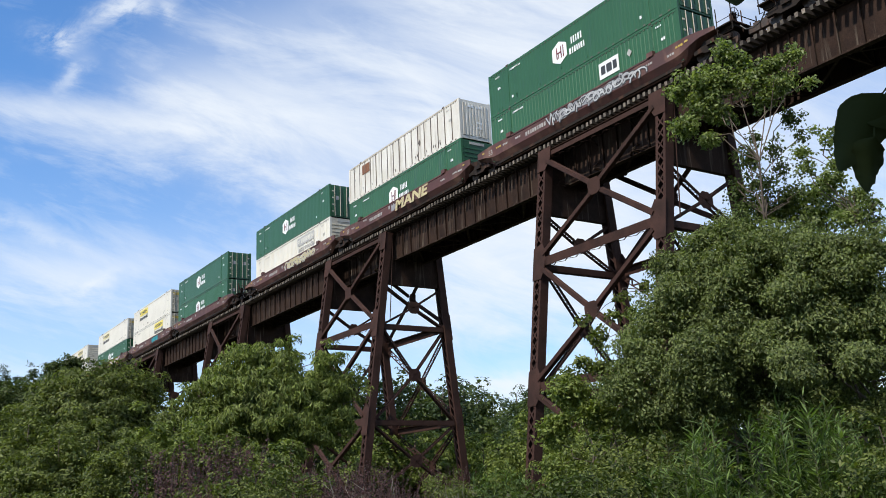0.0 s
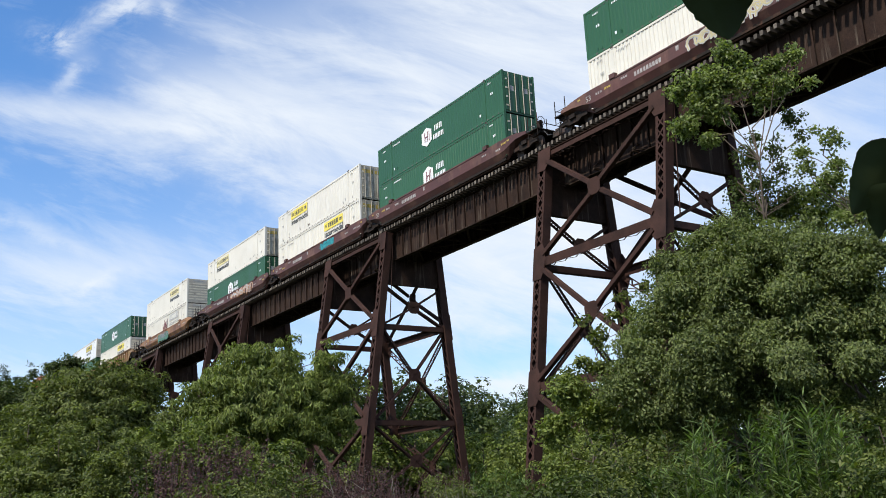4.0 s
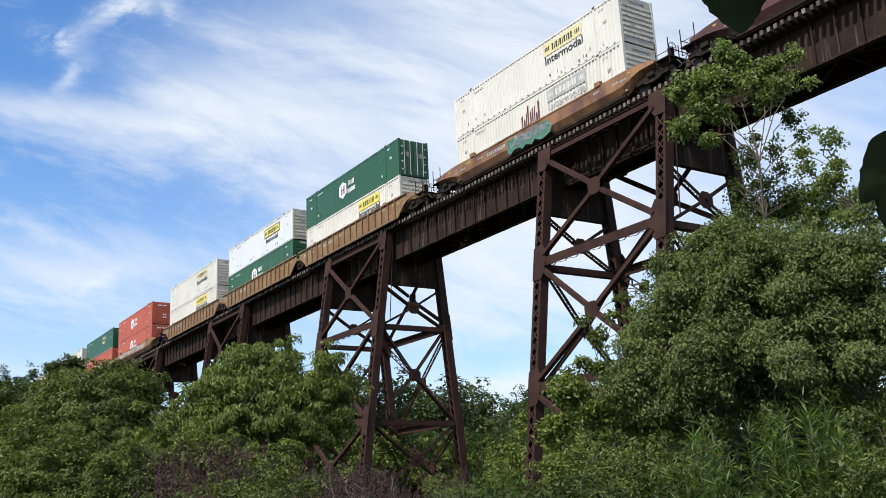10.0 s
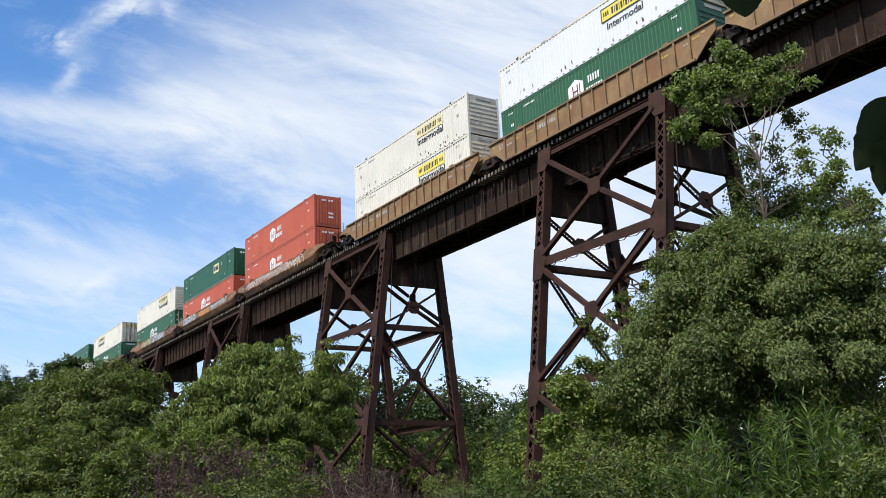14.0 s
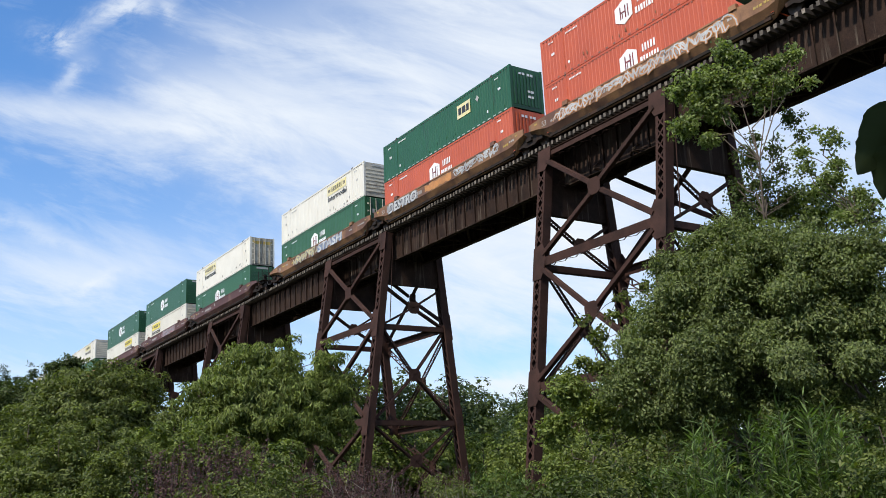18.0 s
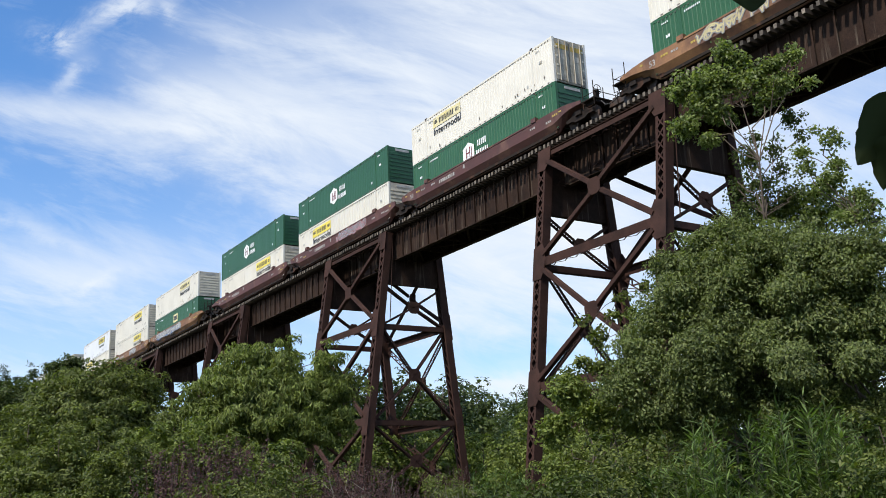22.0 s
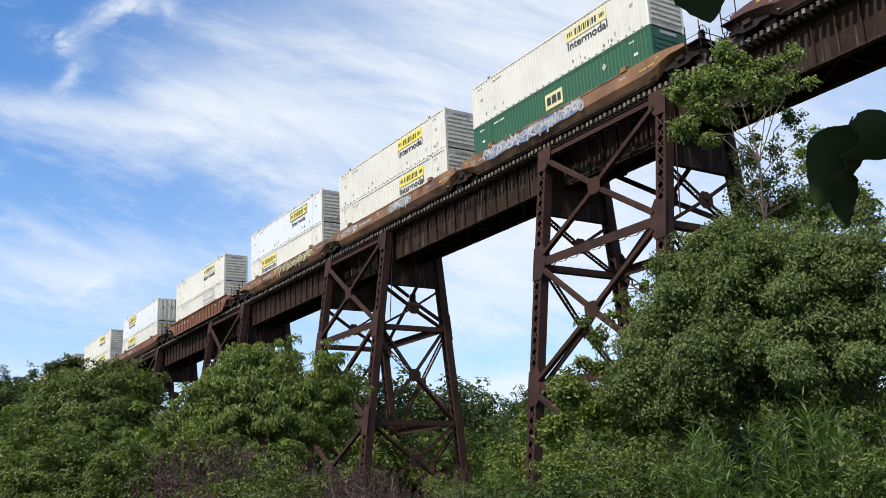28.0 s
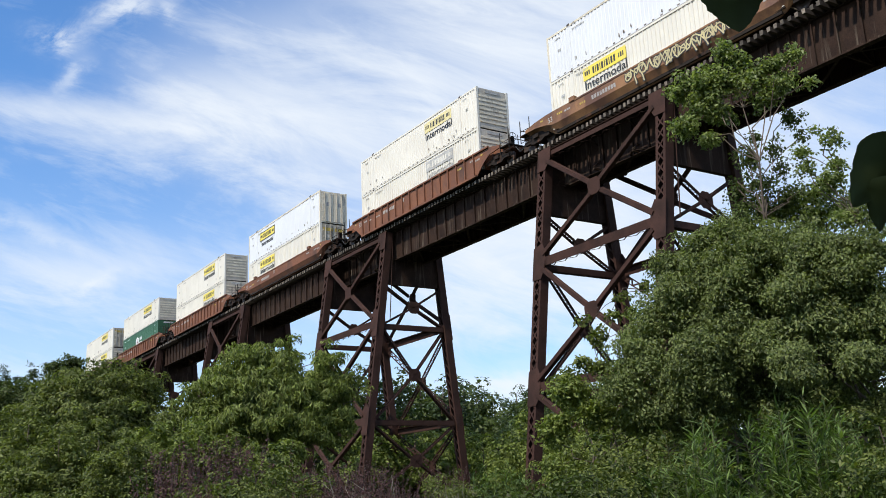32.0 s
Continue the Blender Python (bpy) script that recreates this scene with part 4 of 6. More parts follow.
                wheel.tube(wc + Vector((0.27 * math.cos(a0), 0, 0.27 * math.sin(a0))), wc + Vector((0.27 * math.cos(a1), 0, 0.27 * math.sin(a1))), 0.02, n=5)
            for j in range(4):
                a0 = j * math.tau / 4
                wheel.tube(wc, wc + Vector((0.27 * math.cos(a0), 0, 0.27 * math.sin(a0))), 0.015, n=5)
            part("brake_wheel", wheel, dark_iron, root)
            part("brake_box", Shape().box(0.3, min(rail_y - s * 0.12, rail_y - s * 0.34), 1.12, 0.56, max(rail_y - s * 0.12, rail_y - s * 0.34), 1.62), dark_iron, root)
    # painted marks
    mk = worn_white
    xs = -0.178 if style == "smooth" else -0.168
    zc = 0.82
    ft = part("lettering", FIFTY, None, root, "white lettering")
    ft.location = (xs, CL + 0.25, zc)
    marks("numbering", bars(CL - 3.6, zc, [0.16] * 9, 0.24, 0.06, 0.006, xs), mk, root)
    marks("size_mark", bars(9.6, zc + 0.12, [0.2], 0.26, 0.05, 0.006, xs), mk, root)
    rng = random.Random(len(CAR_MODELS))
    for y in (0.3, 0.9, CL - 0.6, CL - 1.3, 2.4, CL - 2.6):
        marks("stencil_mark", bars(y, zc + rng.uniform(0.0, 0.25), [0.14, 0.1, 0.14], 0.12, 0.05, 0.006, xs), mk if rng.random() < 0.7 else dull_yellow, root)
    part("reflector", bars(CL + 0.9, 1.12, [0.22], 0.1, 0.05, 0.006, xs), dull_yellow, root)
    part("reflector", bars(-0.3, 1.12, [0.22], 0.1, 0.05, 0.006, xs), dull_yellow, root)
    return root


def scrawl(seed, y0, y1, z0, z1, x, mats, parent):
    """Sprayed tags on a car's side: overlapping looping strokes, each over a wider outline of the next colour."""
    rng = random.Random(seed)
    n = max(4, int((y1 - y0) / 0.34))
    h = z1 - z0
    shapes = [Shape() for _ in mats]
    for k in range(n):
        yc = y1 - (y1 - y0) * (k + 0.5) / n
        form = rng.choice(("loop", "hook", "wave", "zig", "arch", "loop"))
        w, hh = rng.uniform(0.2, 0.42), h * rng.uniform(0.22, 0.50)
        zc = (z0 + z1) / 2 + rng.uniform(-0.16, 0.16) * h
        lean = rng.uniform(-0.6, 0.6)
        pts = {"loop": [(math.cos(a) * w * (1.1 - a * 0.05), math.sin(a) * hh * (1 - a * 0.06)) for a in np.linspace(0.4, 8.6, 15)],
               "hook": [(w * 1.2, -hh * 0.3), (w * 0.5, hh), (-w * 0.4, hh * 0.8), (-w * 0.2, -hh), (-w * 1.3, -hh * 0.5)],
               "wave": [(w * 1.5 - w * 0.5 * q, hh * 0.8 * math.sin(q * 1.7 + lean * 9)) for q in range(7)],
               "zig": [(w * 1.3, hh * 0.5), (w * 0.5, -hh), (w * 0.2, hh), (-w * 0.6, -hh * 0.7), (-w * 1.3, hh * 0.9)],
               "arch": [(math.cos(a) * w * 1.3, -hh * 0.8 + math.sin(a) * hh * 1.7) for a in np.linspace(-0.3, 3.5, 8)]}[form]
        for layer, sh in enumerate(shapes):
            xx = x - 0.010 * (len(mats) - layer)
            wdt = 0.075 + 0.10 * layer
            for j, ((p0, q0), (p1, q1)) in enumerate(zip(pts, pts[1:])):
                xx -= 0.0007
                d = Vector((0, p1 - p0, q1 - q0)).normalized() * wdt * 0.35
                sh.beam(Vector((xx, yc + p0 + lean * q0, zc + q0)) - d, Vector((xx, yc + p1 + lean * q1, zc + q1)) + d, 0.003, wdt, (1, 0, 0))
    for sh, m in zip(shapes, mats):
        marks("graffiti", sh, m, parent, "sprayed graffiti strokes")


def sprayed_word(seed, y0, y1, z0, z1, x, look_of, parent):
    """A word in block letters, leaning, over a dark outline; it fills the stretch y0 to y1. look_of: the word, its fill and its outline."""
    text, fill, edge = look_of
    for mat, swell, lay in ((edge, 0.075, 0.004), (fill, 0.035, 0.009)):
        me = words(text, 1.0, mat, swell)
        ys, zs = [v.co.y for v in me.vertices], [v.co.z for v in me.vertices]
        wide, tall = max(ys) - min(ys), max(zs) - min(zs)
        grow_y = (y1 - y0 + swell) / wide
        me.transform(Matrix(((1, 0, 0, x - lay), (0, grow_y, -0.22, y1 + swell / 2 - max(ys) * grow_y), (0, 0, (z1 - z0 + swell) / tall, z0 - swell / 2 - min(zs) * (z1 - z0 + swell) / tall), (0, 0, 0, 1))))
        marks("graffiti", me, mat, parent, "sprayed block letters")


def patch(seed, y0, y1, z0, z1, x, mat, parent):
    """A sprayed ground with a wavering outline."""
    rng = random.Random(seed)
    n = 14
    top = [(y0 + (y1 - y0) * k / n, z1 - rng.uniform(0, 0.3) * (z1 - z0)) for k in range(n + 1)]
    low = [(y0 + (y1 - y0) * k / n, z0 + rng.uniform(0, 0.25) * (z1 - z0)) for k in range(n + 1)]
    marks("graffiti", Shape().prism(top + low[::-1], "x", x - 0.003, x), mat, parent, "sprayed graffiti ground")


# ---------------------------------------------------------------- the train, front to back
STACKS = []     # (place of the leading edge at the start, thing, height)
W, B, G, R = "white", "bright", "green", "red"
GL, WL, RL = "dark green 53-foot container with a white emblem", "off-white ribbed 53-foot container with a yellow sign panel", "orange-red 53-foot container with a white emblem"
LABELS = {"green": GL, "white": WL, "red": RL, "bright": "bright white smooth container with a bordered yellow sign", "van": "white van-type container with dark panel seams", "dark": "deep green ribbed container with a small square sign"}
ROWS = [
    # start, upper (style, logo, end), lower, car paint, car style, front, rear
    (5.3, (G, "hub", "doors"), (G, "hub", "doors"), car_brown, "smooth", "joint", "coupler"),
    (29.2, (G, "hub", "doors"), (G, "emp_white", "doors"), car_brown, "smooth", "coupler", "joint"),
    (48.85, ("van", "", "plain"), (G, "hub", "ribs"), car_brown, "smooth", "joint", "joint"),
    (68.6, (G, "hub", "doors"), (W, "jb_faded", "ribs"), car_brown, "smooth", "joint", "coupler"),
    (92.65, (G, "hub", "doors"), (G, "hub", "doors"), car_brown, "smooth", "coupler", "joint"),
    (111.9, (W, "jb_rear", "doors"), (W, "jb", "doors"), car_brown, "smooth", "joint", "joint"),
    (131.3, (W, "jb_rear_pale", "doors"), (G, "hub", "doors"), car_brown, "smooth", "joint", "coupler"),
    (154.5, (W, "jb_pale", "ribs"), (W, "jb_faded", "ribs"), car_tan, "smooth", "coupler", "coupler"),
    (178.3, (G, "hub", "doors"), (W, "jb", "ribs"), car_yellow, "ribbed", "coupler", "joint"),
    (197.4, (B, "jb", "ribs"), (G, "hub", "ribs"), car_yellow, "ribbed", "joint", "joint"),
    (217.2, (W, "jb_pale", "ribs"), (W, "jb", "ribs"), car_yellow, "ribbed", "joint", "coupler"),
    (240.9, (R, "hub", "plain"), (R, "hub", "plain"), car_tan, "smooth", "coupler", "joint"),
    (260.2, ("dark", "emp_yellow", "plain"), (R, "hub", "plain"), car_tan, "smooth", "joint", "joint"),
    (279.55, (W, "jb_pale", "ribs"), (G, "hub", "doors"), car_tan, "smooth", "joint", "coupler"),
    (303.5, (W, "jb_rear_pale", "doors"), (G, "hub", "ribs"), car_brown, "smooth", "coupler", "joint"),
    (323.25, (G, "hub", "ribs"), (W, "jb_rear", "ribs"), car_brown, "smooth", "joint", "joint"),
    (342.8, (G, "hub", "ribs"), (W, "jb", "ribs"), car_brown, "smooth", "joint", "coupler"),
    (366.5, (W, "jb_pale", "ribs"), (G, "emp_yellow", "ribs"), car_tan, "smooth", "coupler", "joint"),
    (385.95, (W, "jb", "ribs"), (W, "jb", "ribs"), car_tan, "smooth", "joint", "joint"),
    (405.4, (B, "jb", "ribs"), (W, "jb_rear", "ribs"), car_tan, "smooth", "joint", "coupler"),
    (428.95, (W, "jb_pale", "ribs"), (W, "jb_faded", "ribs"), car_rust, "ribbed", "coupler", "coupler"),
    (452.65, (B, "jb_rear", "doors"), (W, "jb_rear", "doors"), car_rust, "smooth", "coupler", "coupler"),
    (475.7, (W, "jb", "ribs"), (W, "jb", "ribs"), car_rust, "ribbed", "coupler", "coupler"),
    (499.1, (W, "jb", "ribs"), (G, "hub", "ribs"), car_rust, "ribbed", "coupler", "coupler"),
    (521.2, (W, "jb", "doors"), (W, "jb", "ribs"), car_brown, "smooth", "coupler", "coupler"),
]
CAR_LABEL = {"car_brown_paint": "maroon-brown well car carrying two stacked containers", "car_tan_paint": "rusty tan well car carrying two stacked containers",
             "car_yellow_paint": "faded yellow well car with ribbed sides", "car_rust": "rust-brown well car carrying two stacked containers"}
XS = -0.178
TAGS = {
    1: [(patch, 3.9, 9.6, 0.62, 1.32, spray_grey), (scrawl, 2.6, 10.2, 0.64, 1.3, [spray_white, black_sign])],
    2: [(patch, 8.2, 9.2, 0.66, 1.25, spray_grey), (sprayed_word, 4.2, 8.6, 0.58, 1.36, ("MANE", spray_cream, car_brown))],
    3: [(scrawl, 2.8, 8.6, 0.62, 1.3, [spray_cream, spray_white])],
    5: [(patch, 4.4, 6.9, 0.60, 1.32, spray_teal), (scrawl, 4.6, 6.8, 0.7, 1.25, [spray_teal])],
    6: [(scrawl, 2.8, 8.4, 0.62, 1.3, [spray_white, spray_orange])],
    7: [(patch, 6.2, 10.4, 0.10, 1.2, spray_green), (scrawl, 6.4, 9.8, 0.5, 1.1, [spray_grey])],
    11: [(patch, 5.0, 8.4, 0.62, 1.32, spray_grey), (scrawl, 2.2, 15.0, 0.62, 1.3, [spray_white, spray_orange])],
    12: [(patch, 11.2, 15.6, 0.60, 1.34, spray_grey), (sprayed_word, 11.4, 15.4, 0.60, 1.32, ("DESTRO", spray_white, black_sign)), (patch, 6.8, 10.2, 0.62, 1.3, spray_orange), (scrawl, 1.5, 6.4, 0.64, 1.3, [spray_white])],
    13: [(patch, 3.6, 8.4, 0.62, 1.34, spray_grey), (scrawl, 8.6, 13.0, 0.62, 1.3, [spray_cream, spray_grey]), (sprayed_word, 3.8, 8.2, 0.62, 1.32, ("STASH", spray_white, spray_blue))],
    15: [(patch, 5.6, 8.0, 0.62, 1.34, spray_sky), (patch, 3.6, 5.5, 0.62, 1.34, spray_pink), (scrawl, 3.4, 8.2, 0.62, 1.3, [spray_grey, spray_pink])],
    17: [(patch, 5.4, 14.6, 0.5, 1.32, spray_blue), (scrawl, 5.4, 14.8, 0.55, 1.3, [spray_white, spray_grey])],
    18: [(patch, 4.8, 7.8, 0.55, 1.32, spray_grey), (scrawl, 4.8, 7.6, 0.55, 1.3, [spray_white]), (scrawl, 13.0, 15.4, 0.6, 1.3, [spray_white])],
    19: [(scrawl, 1.6, 9.8, 0.58, 1.36, [spray_cream, black_sign])],
}
CARS = []
for n, (y, up, low, paint, style, front, rear) in enumerate(ROWS):
    car = well_car(paint, style, front, rear, CAR_LABEL[paint.name])
    CARS.append(car)
    STACKS.append((y, car, RAIL))
    for spec, z in ((low, BASE), (up, BASE + CH + 0.004)):
        lab = LABELS[spec[0]]
        if "faded" in spec[1]:
            lab = "off-white ribbed 53-foot container with faded sign"
        ribs = (0.89, 0.004) if spec[0] == "van" else (0.29, 0.010) if spec[0] == "bright" else (0.29, 0.040) if spec[0] == "white" else (0.29, 0.010) if spec[0] == "dark" else (0.29, 0.016)
        if z > BASE + 1 and spec[0] in (G, W):
            ribs = (0.29, 0.005) if spec[0] == G else (0.29, 0.018)
        box = container(*spec[:1], lab, spec[1], spec[2], ribs=ribs)
        box["label"] = lab
        STACKS.append((y, box, z))
        if n == 7 and z == BASE:
            # rust runs down the wall beside the faded sign
            rngr = random.Random(2)
            runs = Shape()
            for k in range(9):
                yy, zt = 7.3 + k * 0.2, rngr.uniform(1.6, 2.4)
                runs.prism([(yy, zt), (yy + rngr.uniform(0.05, 0.13), zt - 0.1), (yy + 0.1, rngr.uniform(0.4, 0.9)), (yy + 0.03, 0.4)], "x", -0.018 - 0.0005 * k, -0.004)
            marks("rust_run", runs, maroon_sign, box, "dark red rust runs")

for n, tags in TAGS.items():
    for j, tag in enumerate(tags):
        tag[0](n * 10 + j, tag[1], tag[2], tag[3], tag[4], XS - 0.002 * j, tag[5], CARS[n])


def motions():
    """The train rolls toward the viewer, slowing a little; near leaves stir in the wind."""
    for y, ob, z in STACKS:
        walk(ob, [(t, pose(0, y - 12.2116 * t + 0.0084 * t * t, z)) for t in (0, 4, 8, 12, 16, 20, 24, 28, 32)])
    for ob, rows in SWAYING:
        walk(ob, rows)

# ---------------------------------------------------------------- plants
def leaf_mesh(name, pos, normal, length, width, mat, seed=1, droop=0.3, fold=0.18, heading=None):
    """Many small folded leaves in one mesh, two triangles each, lying across their normals and drooping a little."""
    rng = np.random.default_rng(seed)
    n = len(pos)
    nn = normal / (np.linalg.norm(normal, axis=1, keepdims=True) + 1e-9)
    d = rng.normal(size=(n, 3)) if heading is None else heading + rng.normal(size=(n, 3)) * 0.3
    d -= nn * (d * nn).sum(1, keepdims=True)
    d /= np.linalg.norm(d, axis=1, keepdims=True) + 1e-9
    d[:, 2] -= droop
    d /= np.linalg.norm(d, axis=1, keepdims=True) + 1e-9
    s = np.cross(d, nn)
    s /= np.linalg.norm(s, axis=1, keepdims=True) + 1e-9
    u = np.cross(s, d)
    ln = length * rng.uniform(0.6, 1.25, (n, 1))
    wd = width * rng.uniform(0.7, 1.2, (n, 1))
    mid = pos + d * ln * 0.42
    v = np.stack([pos, mid + s * wd * 0.5 + u * wd * fold, pos + d * ln, mid - s * wd * 0.5 + u * wd * fold], axis=1).reshape(-1, 3)
    i = np.arange(n)[:, None] * 4
    tri = np.concatenate([i + 0, i + 1, i + 2, i + 0, i + 2, i + 3], axis=1).reshape(-1)
    me = bpy.data.meshes.new(name)
    me.vertices.add(len(v))
    me.vertices.foreach_set("co", v.astype(np.float32).ravel())
    me.loops.add(len(tri))
    me.loops.foreach_set("vertex_index", tri.astype(np.int32))
    me.polygons.add(2 * n)
    me.polygons.foreach_set("loop_start", np.arange(0, 6 * n, 3, dtype=np.int32))
    me.polygons.foreach_set("loop_total", np.full(2 * n, 3, dtype=np.int32))
    me.materials.append(mat)
    me.update(calc_edges=True)
    return me


def sprays(rng, centers, radii, per, axis, flat=0.62, loose=0.5, up=0.55):
    """Leaves over rounded sprays: most on the upper, outer shell of each, facing out and up."""
    pos, nor = [], []
    for c, r in zip(centers, radii):
        k = max(3, int(per * (r / radii.mean()) ** 2 * (0.75 + 0.5 * rng.random())))
        a = rng.normal(size=(k, 3))
        a[:, 2] += 0.35
        a /= np.linalg.norm(a, axis=1, keepdims=True)
        p = a * r * rng.random((k, 1)) ** 0.33
        p[:, 2] *= flat
        out = c - axis
        out = out / (np.linalg.norm(out) + 1e-6)
        pos.append(c + p + out * 0.15 * r)
        nor.append(a * 0.7 + np.array([0, 0, up]) + out * (0.95 - up) + rng.normal(size=(k, 3)) * loose)
    return np.concatenate(pos), np.concatenate(nor)


def limb(sh, a, b, r0, r1, rng, bends=3, wander=0.12, sides=6):
    """A bent, tapering branch."""
    a, b = Vector(a), Vector(b)
    pts = [a]
    ln = (b - a).length
    for k in range(1, bends):
        pts.append(a.lerp(b, k / bends) + Vector(rng.normal(size=3)) * ln * wander / bends + Vector((0, 0, ln * 0.04)))
    pts.append(b)
    for k, (p, q2) in enumerate(zip(pts, pts[1:])):
        sh.tube(p, q2, r0 + (r1 - r0) * k / bends, r0 + (r1 - r0) * (k + 1) / bends, sides)
    return pts


def broadleaf(seed, height, lobes, clumps, per, leaf, mat, label, clump_r=(0.45, 0.95), trunk_r=0.22, wood=None, droop=0.3,
              limbs=26, split=True, shell=0.42, fork=(0.45, 0.8), category="tree", name="tree", top=None, loose=0.5, up=0.55):
    """A tree: tapered trunk, limbs and a crown of leaf sprays. lobes: (across, away, height, radius, half height)."""
    rng = np.random.default_rng(seed)
    wood = wood or bark
    root = thing(name, label, category)
    cs, rs, axes = [], [], []
    area = np.array([l[3] * (l[3] + l[4]) for l in lobes])
    for (x, y, z, rx, rz), share in zip(lobes, area / area.sum()):
        k = max(5, int(clumps * share))
        a = rng.normal(size=(k, 3))
        a /= np.linalg.norm(a, axis=1, keepdims=True)
        out = rng.random((k, 1)) ** shell * (0.72 + 0.46 * rng.random((k, 1)) ** 1.6) * np.where(rng.random((k, 1)) < 0.07, 1.2, 1.0)
        p = a * out * np.array([[rx, rx, rz]]) + np.array([[x, y, z]])
        keep = p[:, 2] > 0.25
        cs.append(p[keep])
        rs.append(rng.uniform(clump_r[0], clump_r[1], keep.sum()))
    cs, rs = np.concatenate(cs), np.concatenate(rs)
    mid = np.array([cs[:, 0].mean(), cs[:, 1].mean(), cs[:, 2].mean() * 0.8])
    pos, nor = sprays(rng, cs, rs, per, mid, loose=loose, up=up)
    part("crown", leaf_mesh("crown", pos, nor, leaf[0], leaf[1], mat, seed, droop), mat, root)
    tr = Shape()
    top = top or (lobes[0][0] * 0.8, lobes[0][1] * 0.8, height * 0.85)
    spine = limb(tr, (0, 0, -0.4), top, trunk_r, trunk_r * 0.22, rng, 6, 0.10, 8)
    order = rng.choice(len(cs), min(len(cs), limbs), replace=False)
    trunk = None
    if split:
        trunk = part("trunk", tr, wood, root)
    for j in order:
        zt = cs[j][2] * rng.uniform(*fork)
        base = min(spine[1:], key=lambda q2: abs(q2.z - zt))
        sh = Shape() if split else tr
        limb(sh, base, cs[j], trunk_r * rng.uniform(0.15, 0.32), 0.012, rng, 3, 0.25, 5)
        if split:
            part("limb", sh, wood, trunk)
    if not split:
        part("trunk", tr, wood, root)
    return root


def put(ob, bearing, dist, turn=None, size=1.0, sink=0.0):
    p = toward(bearing, dist)
    p.z = rise(p.x, p.y) - sink
    ob.matrix_world = Matrix.Translation(p) @ Matrix.Rotation(radians(-bearing if turn is None else turn), 4, "Z") @ Matrix.Scale(size, 4)
    return ob


def grow(seed, bearing, dist, spots, clumps, per, leaf, mat, label, *args, sink=0.0, **kw):
    """A tree whose crown lobes are given as seen from the viewpoint: bearing, elevation, half width and half height in degrees, metres farther off."""
    foot = toward(bearing, dist)
    z0 = rise(foot.x, foot.y) - sink
    lobes = []
    for b, e, w, h, away in spots:
        level = (dist + away) / math.cos(radians(b - bearing))
        lobes.append((level * math.sin(radians(b - bearing)), away, EYE.z + level * math.tan(radians(e)) - z0, level * radians(w), level * radians(h) / math.cos(radians(e)) ** 2))
    tall = max(l[2] + l[4] for l in lobes)
    return put(broadleaf(seed, tall, lobes, clumps, per, leaf, mat, label, *args, **kw), bearing, dist, None, 1.0, sink)


SWAYING = []
# trees below the far towers
grow(11, 13.0, 60, [(12.9, 4.6, 3.51, 3.50, 0.0), (11.1, 5.7, 2.04, 2.32, -0.5), (14.4, 5.8, 2.25, 2.60, -0.5), (12.5, 6.8, 2.09, 1.63, -0.3), (15.3, 6.6, 1.30, 1.53, 0.0), (9.9, 3.6, 1.85, 2.55, -1.0), (15.5, 3.4, 1.89, 2.74, -0.5), (13.0, 2.3, 3.97, 2.21, -2.0), (8.9, 2.4, 1.81, 1.94, -1.5), (12.8, 4.7, 3.27, 1.77, -1.5), (13.0, 3.5, 3.55, 2.66, 2.0)], 1750, 56, (0.27, 0.105), leaf_mid,
     "dense green box-elder tree in full summer leaf", (0.34, 0.70), 0.26, droop=0.55, shell=0.30, loose=0.6, up=0.2)
grow(12, 10.0, 74, [(11.4, 7.6, 1.06, 0.94, 0.0), (11.8, 8.3, 0.42, 0.53, 0.0), (8.9, 6.1, 1.56, 1.27, 0.0), (7.6, 5.7, 1.66, 1.65, 0.0), (10.4, 6.0, 1.73, 1.29, 0.0), (10.7, 8.0, 0.53, 0.52, 0.0)], 560, 56, (0.27, 0.12), leaf_far,
     "dark green tree at the wood's edge", (0.36, 0.70), 0.22, limbs=16)
grow(14, 23.2, 46, [(21.5, 7.9, 2.03, 1.56, 0.0), (23.3, 8.4, 1.73, 1.38, 0.0), (26.1, 7.7, 1.68, 1.67, 0.0), (19.8, 7.0, 1.81, 1.41, -0.3), (18.1, 6.1, 1.01, 1.13, -0.3), (22.4, 6.3, 2.79, 2.02, -0.6), (25.3, 6.1, 2.53, 1.99, -0.4), (27.2, 6.5, 0.87, 1.84, 0.0), (24.4, 4.6, 2.70, 1.12, -1.0), (20.2, 5.2, 2.31, 1.41, -0.8), (18.9, 4.1, 1.58, 1.39, -0.5), (26.4, 4.8, 1.60, 1.33, -0.6), (22.8, 5.8, 4.26, 2.28, 1.5), (21.2, 3.6, 1.61, 0.96, -0.8), (22.5, 5.3, 2.02, 1.04, -1.3), (21.1, 6.5, 1.69, 1.16, -1.1), (24.1, 6.7, 1.66, 1.12, -1.0)], 1400, 56, (0.31, 0.070), leaf_bright,
     "bushy bright green box-elder with drooping sprays", (0.24, 0.52), 0.2, droop=1.0, shell=0.45, loose=0.6, up=0.2)
grow(13, 21.5, 40, [(22.5, 2.2, 1.61, 1.45, 0.0), (21.2, 1.3, 1.43, 1.11, 0.0), (18.3, 3.0, 0.75, 0.94, 0.8), (18.5, 1.4, 1.40, 0.93, 0.0), (23.8, 3.1, 0.98, 0.72, 0.8)], 330, 60, (0.24, 0.070), leaf_bright,
     "low leafy box-elder shoots under the tree", (0.22, 0.46), 0.06, droop=0.8, limbs=10)
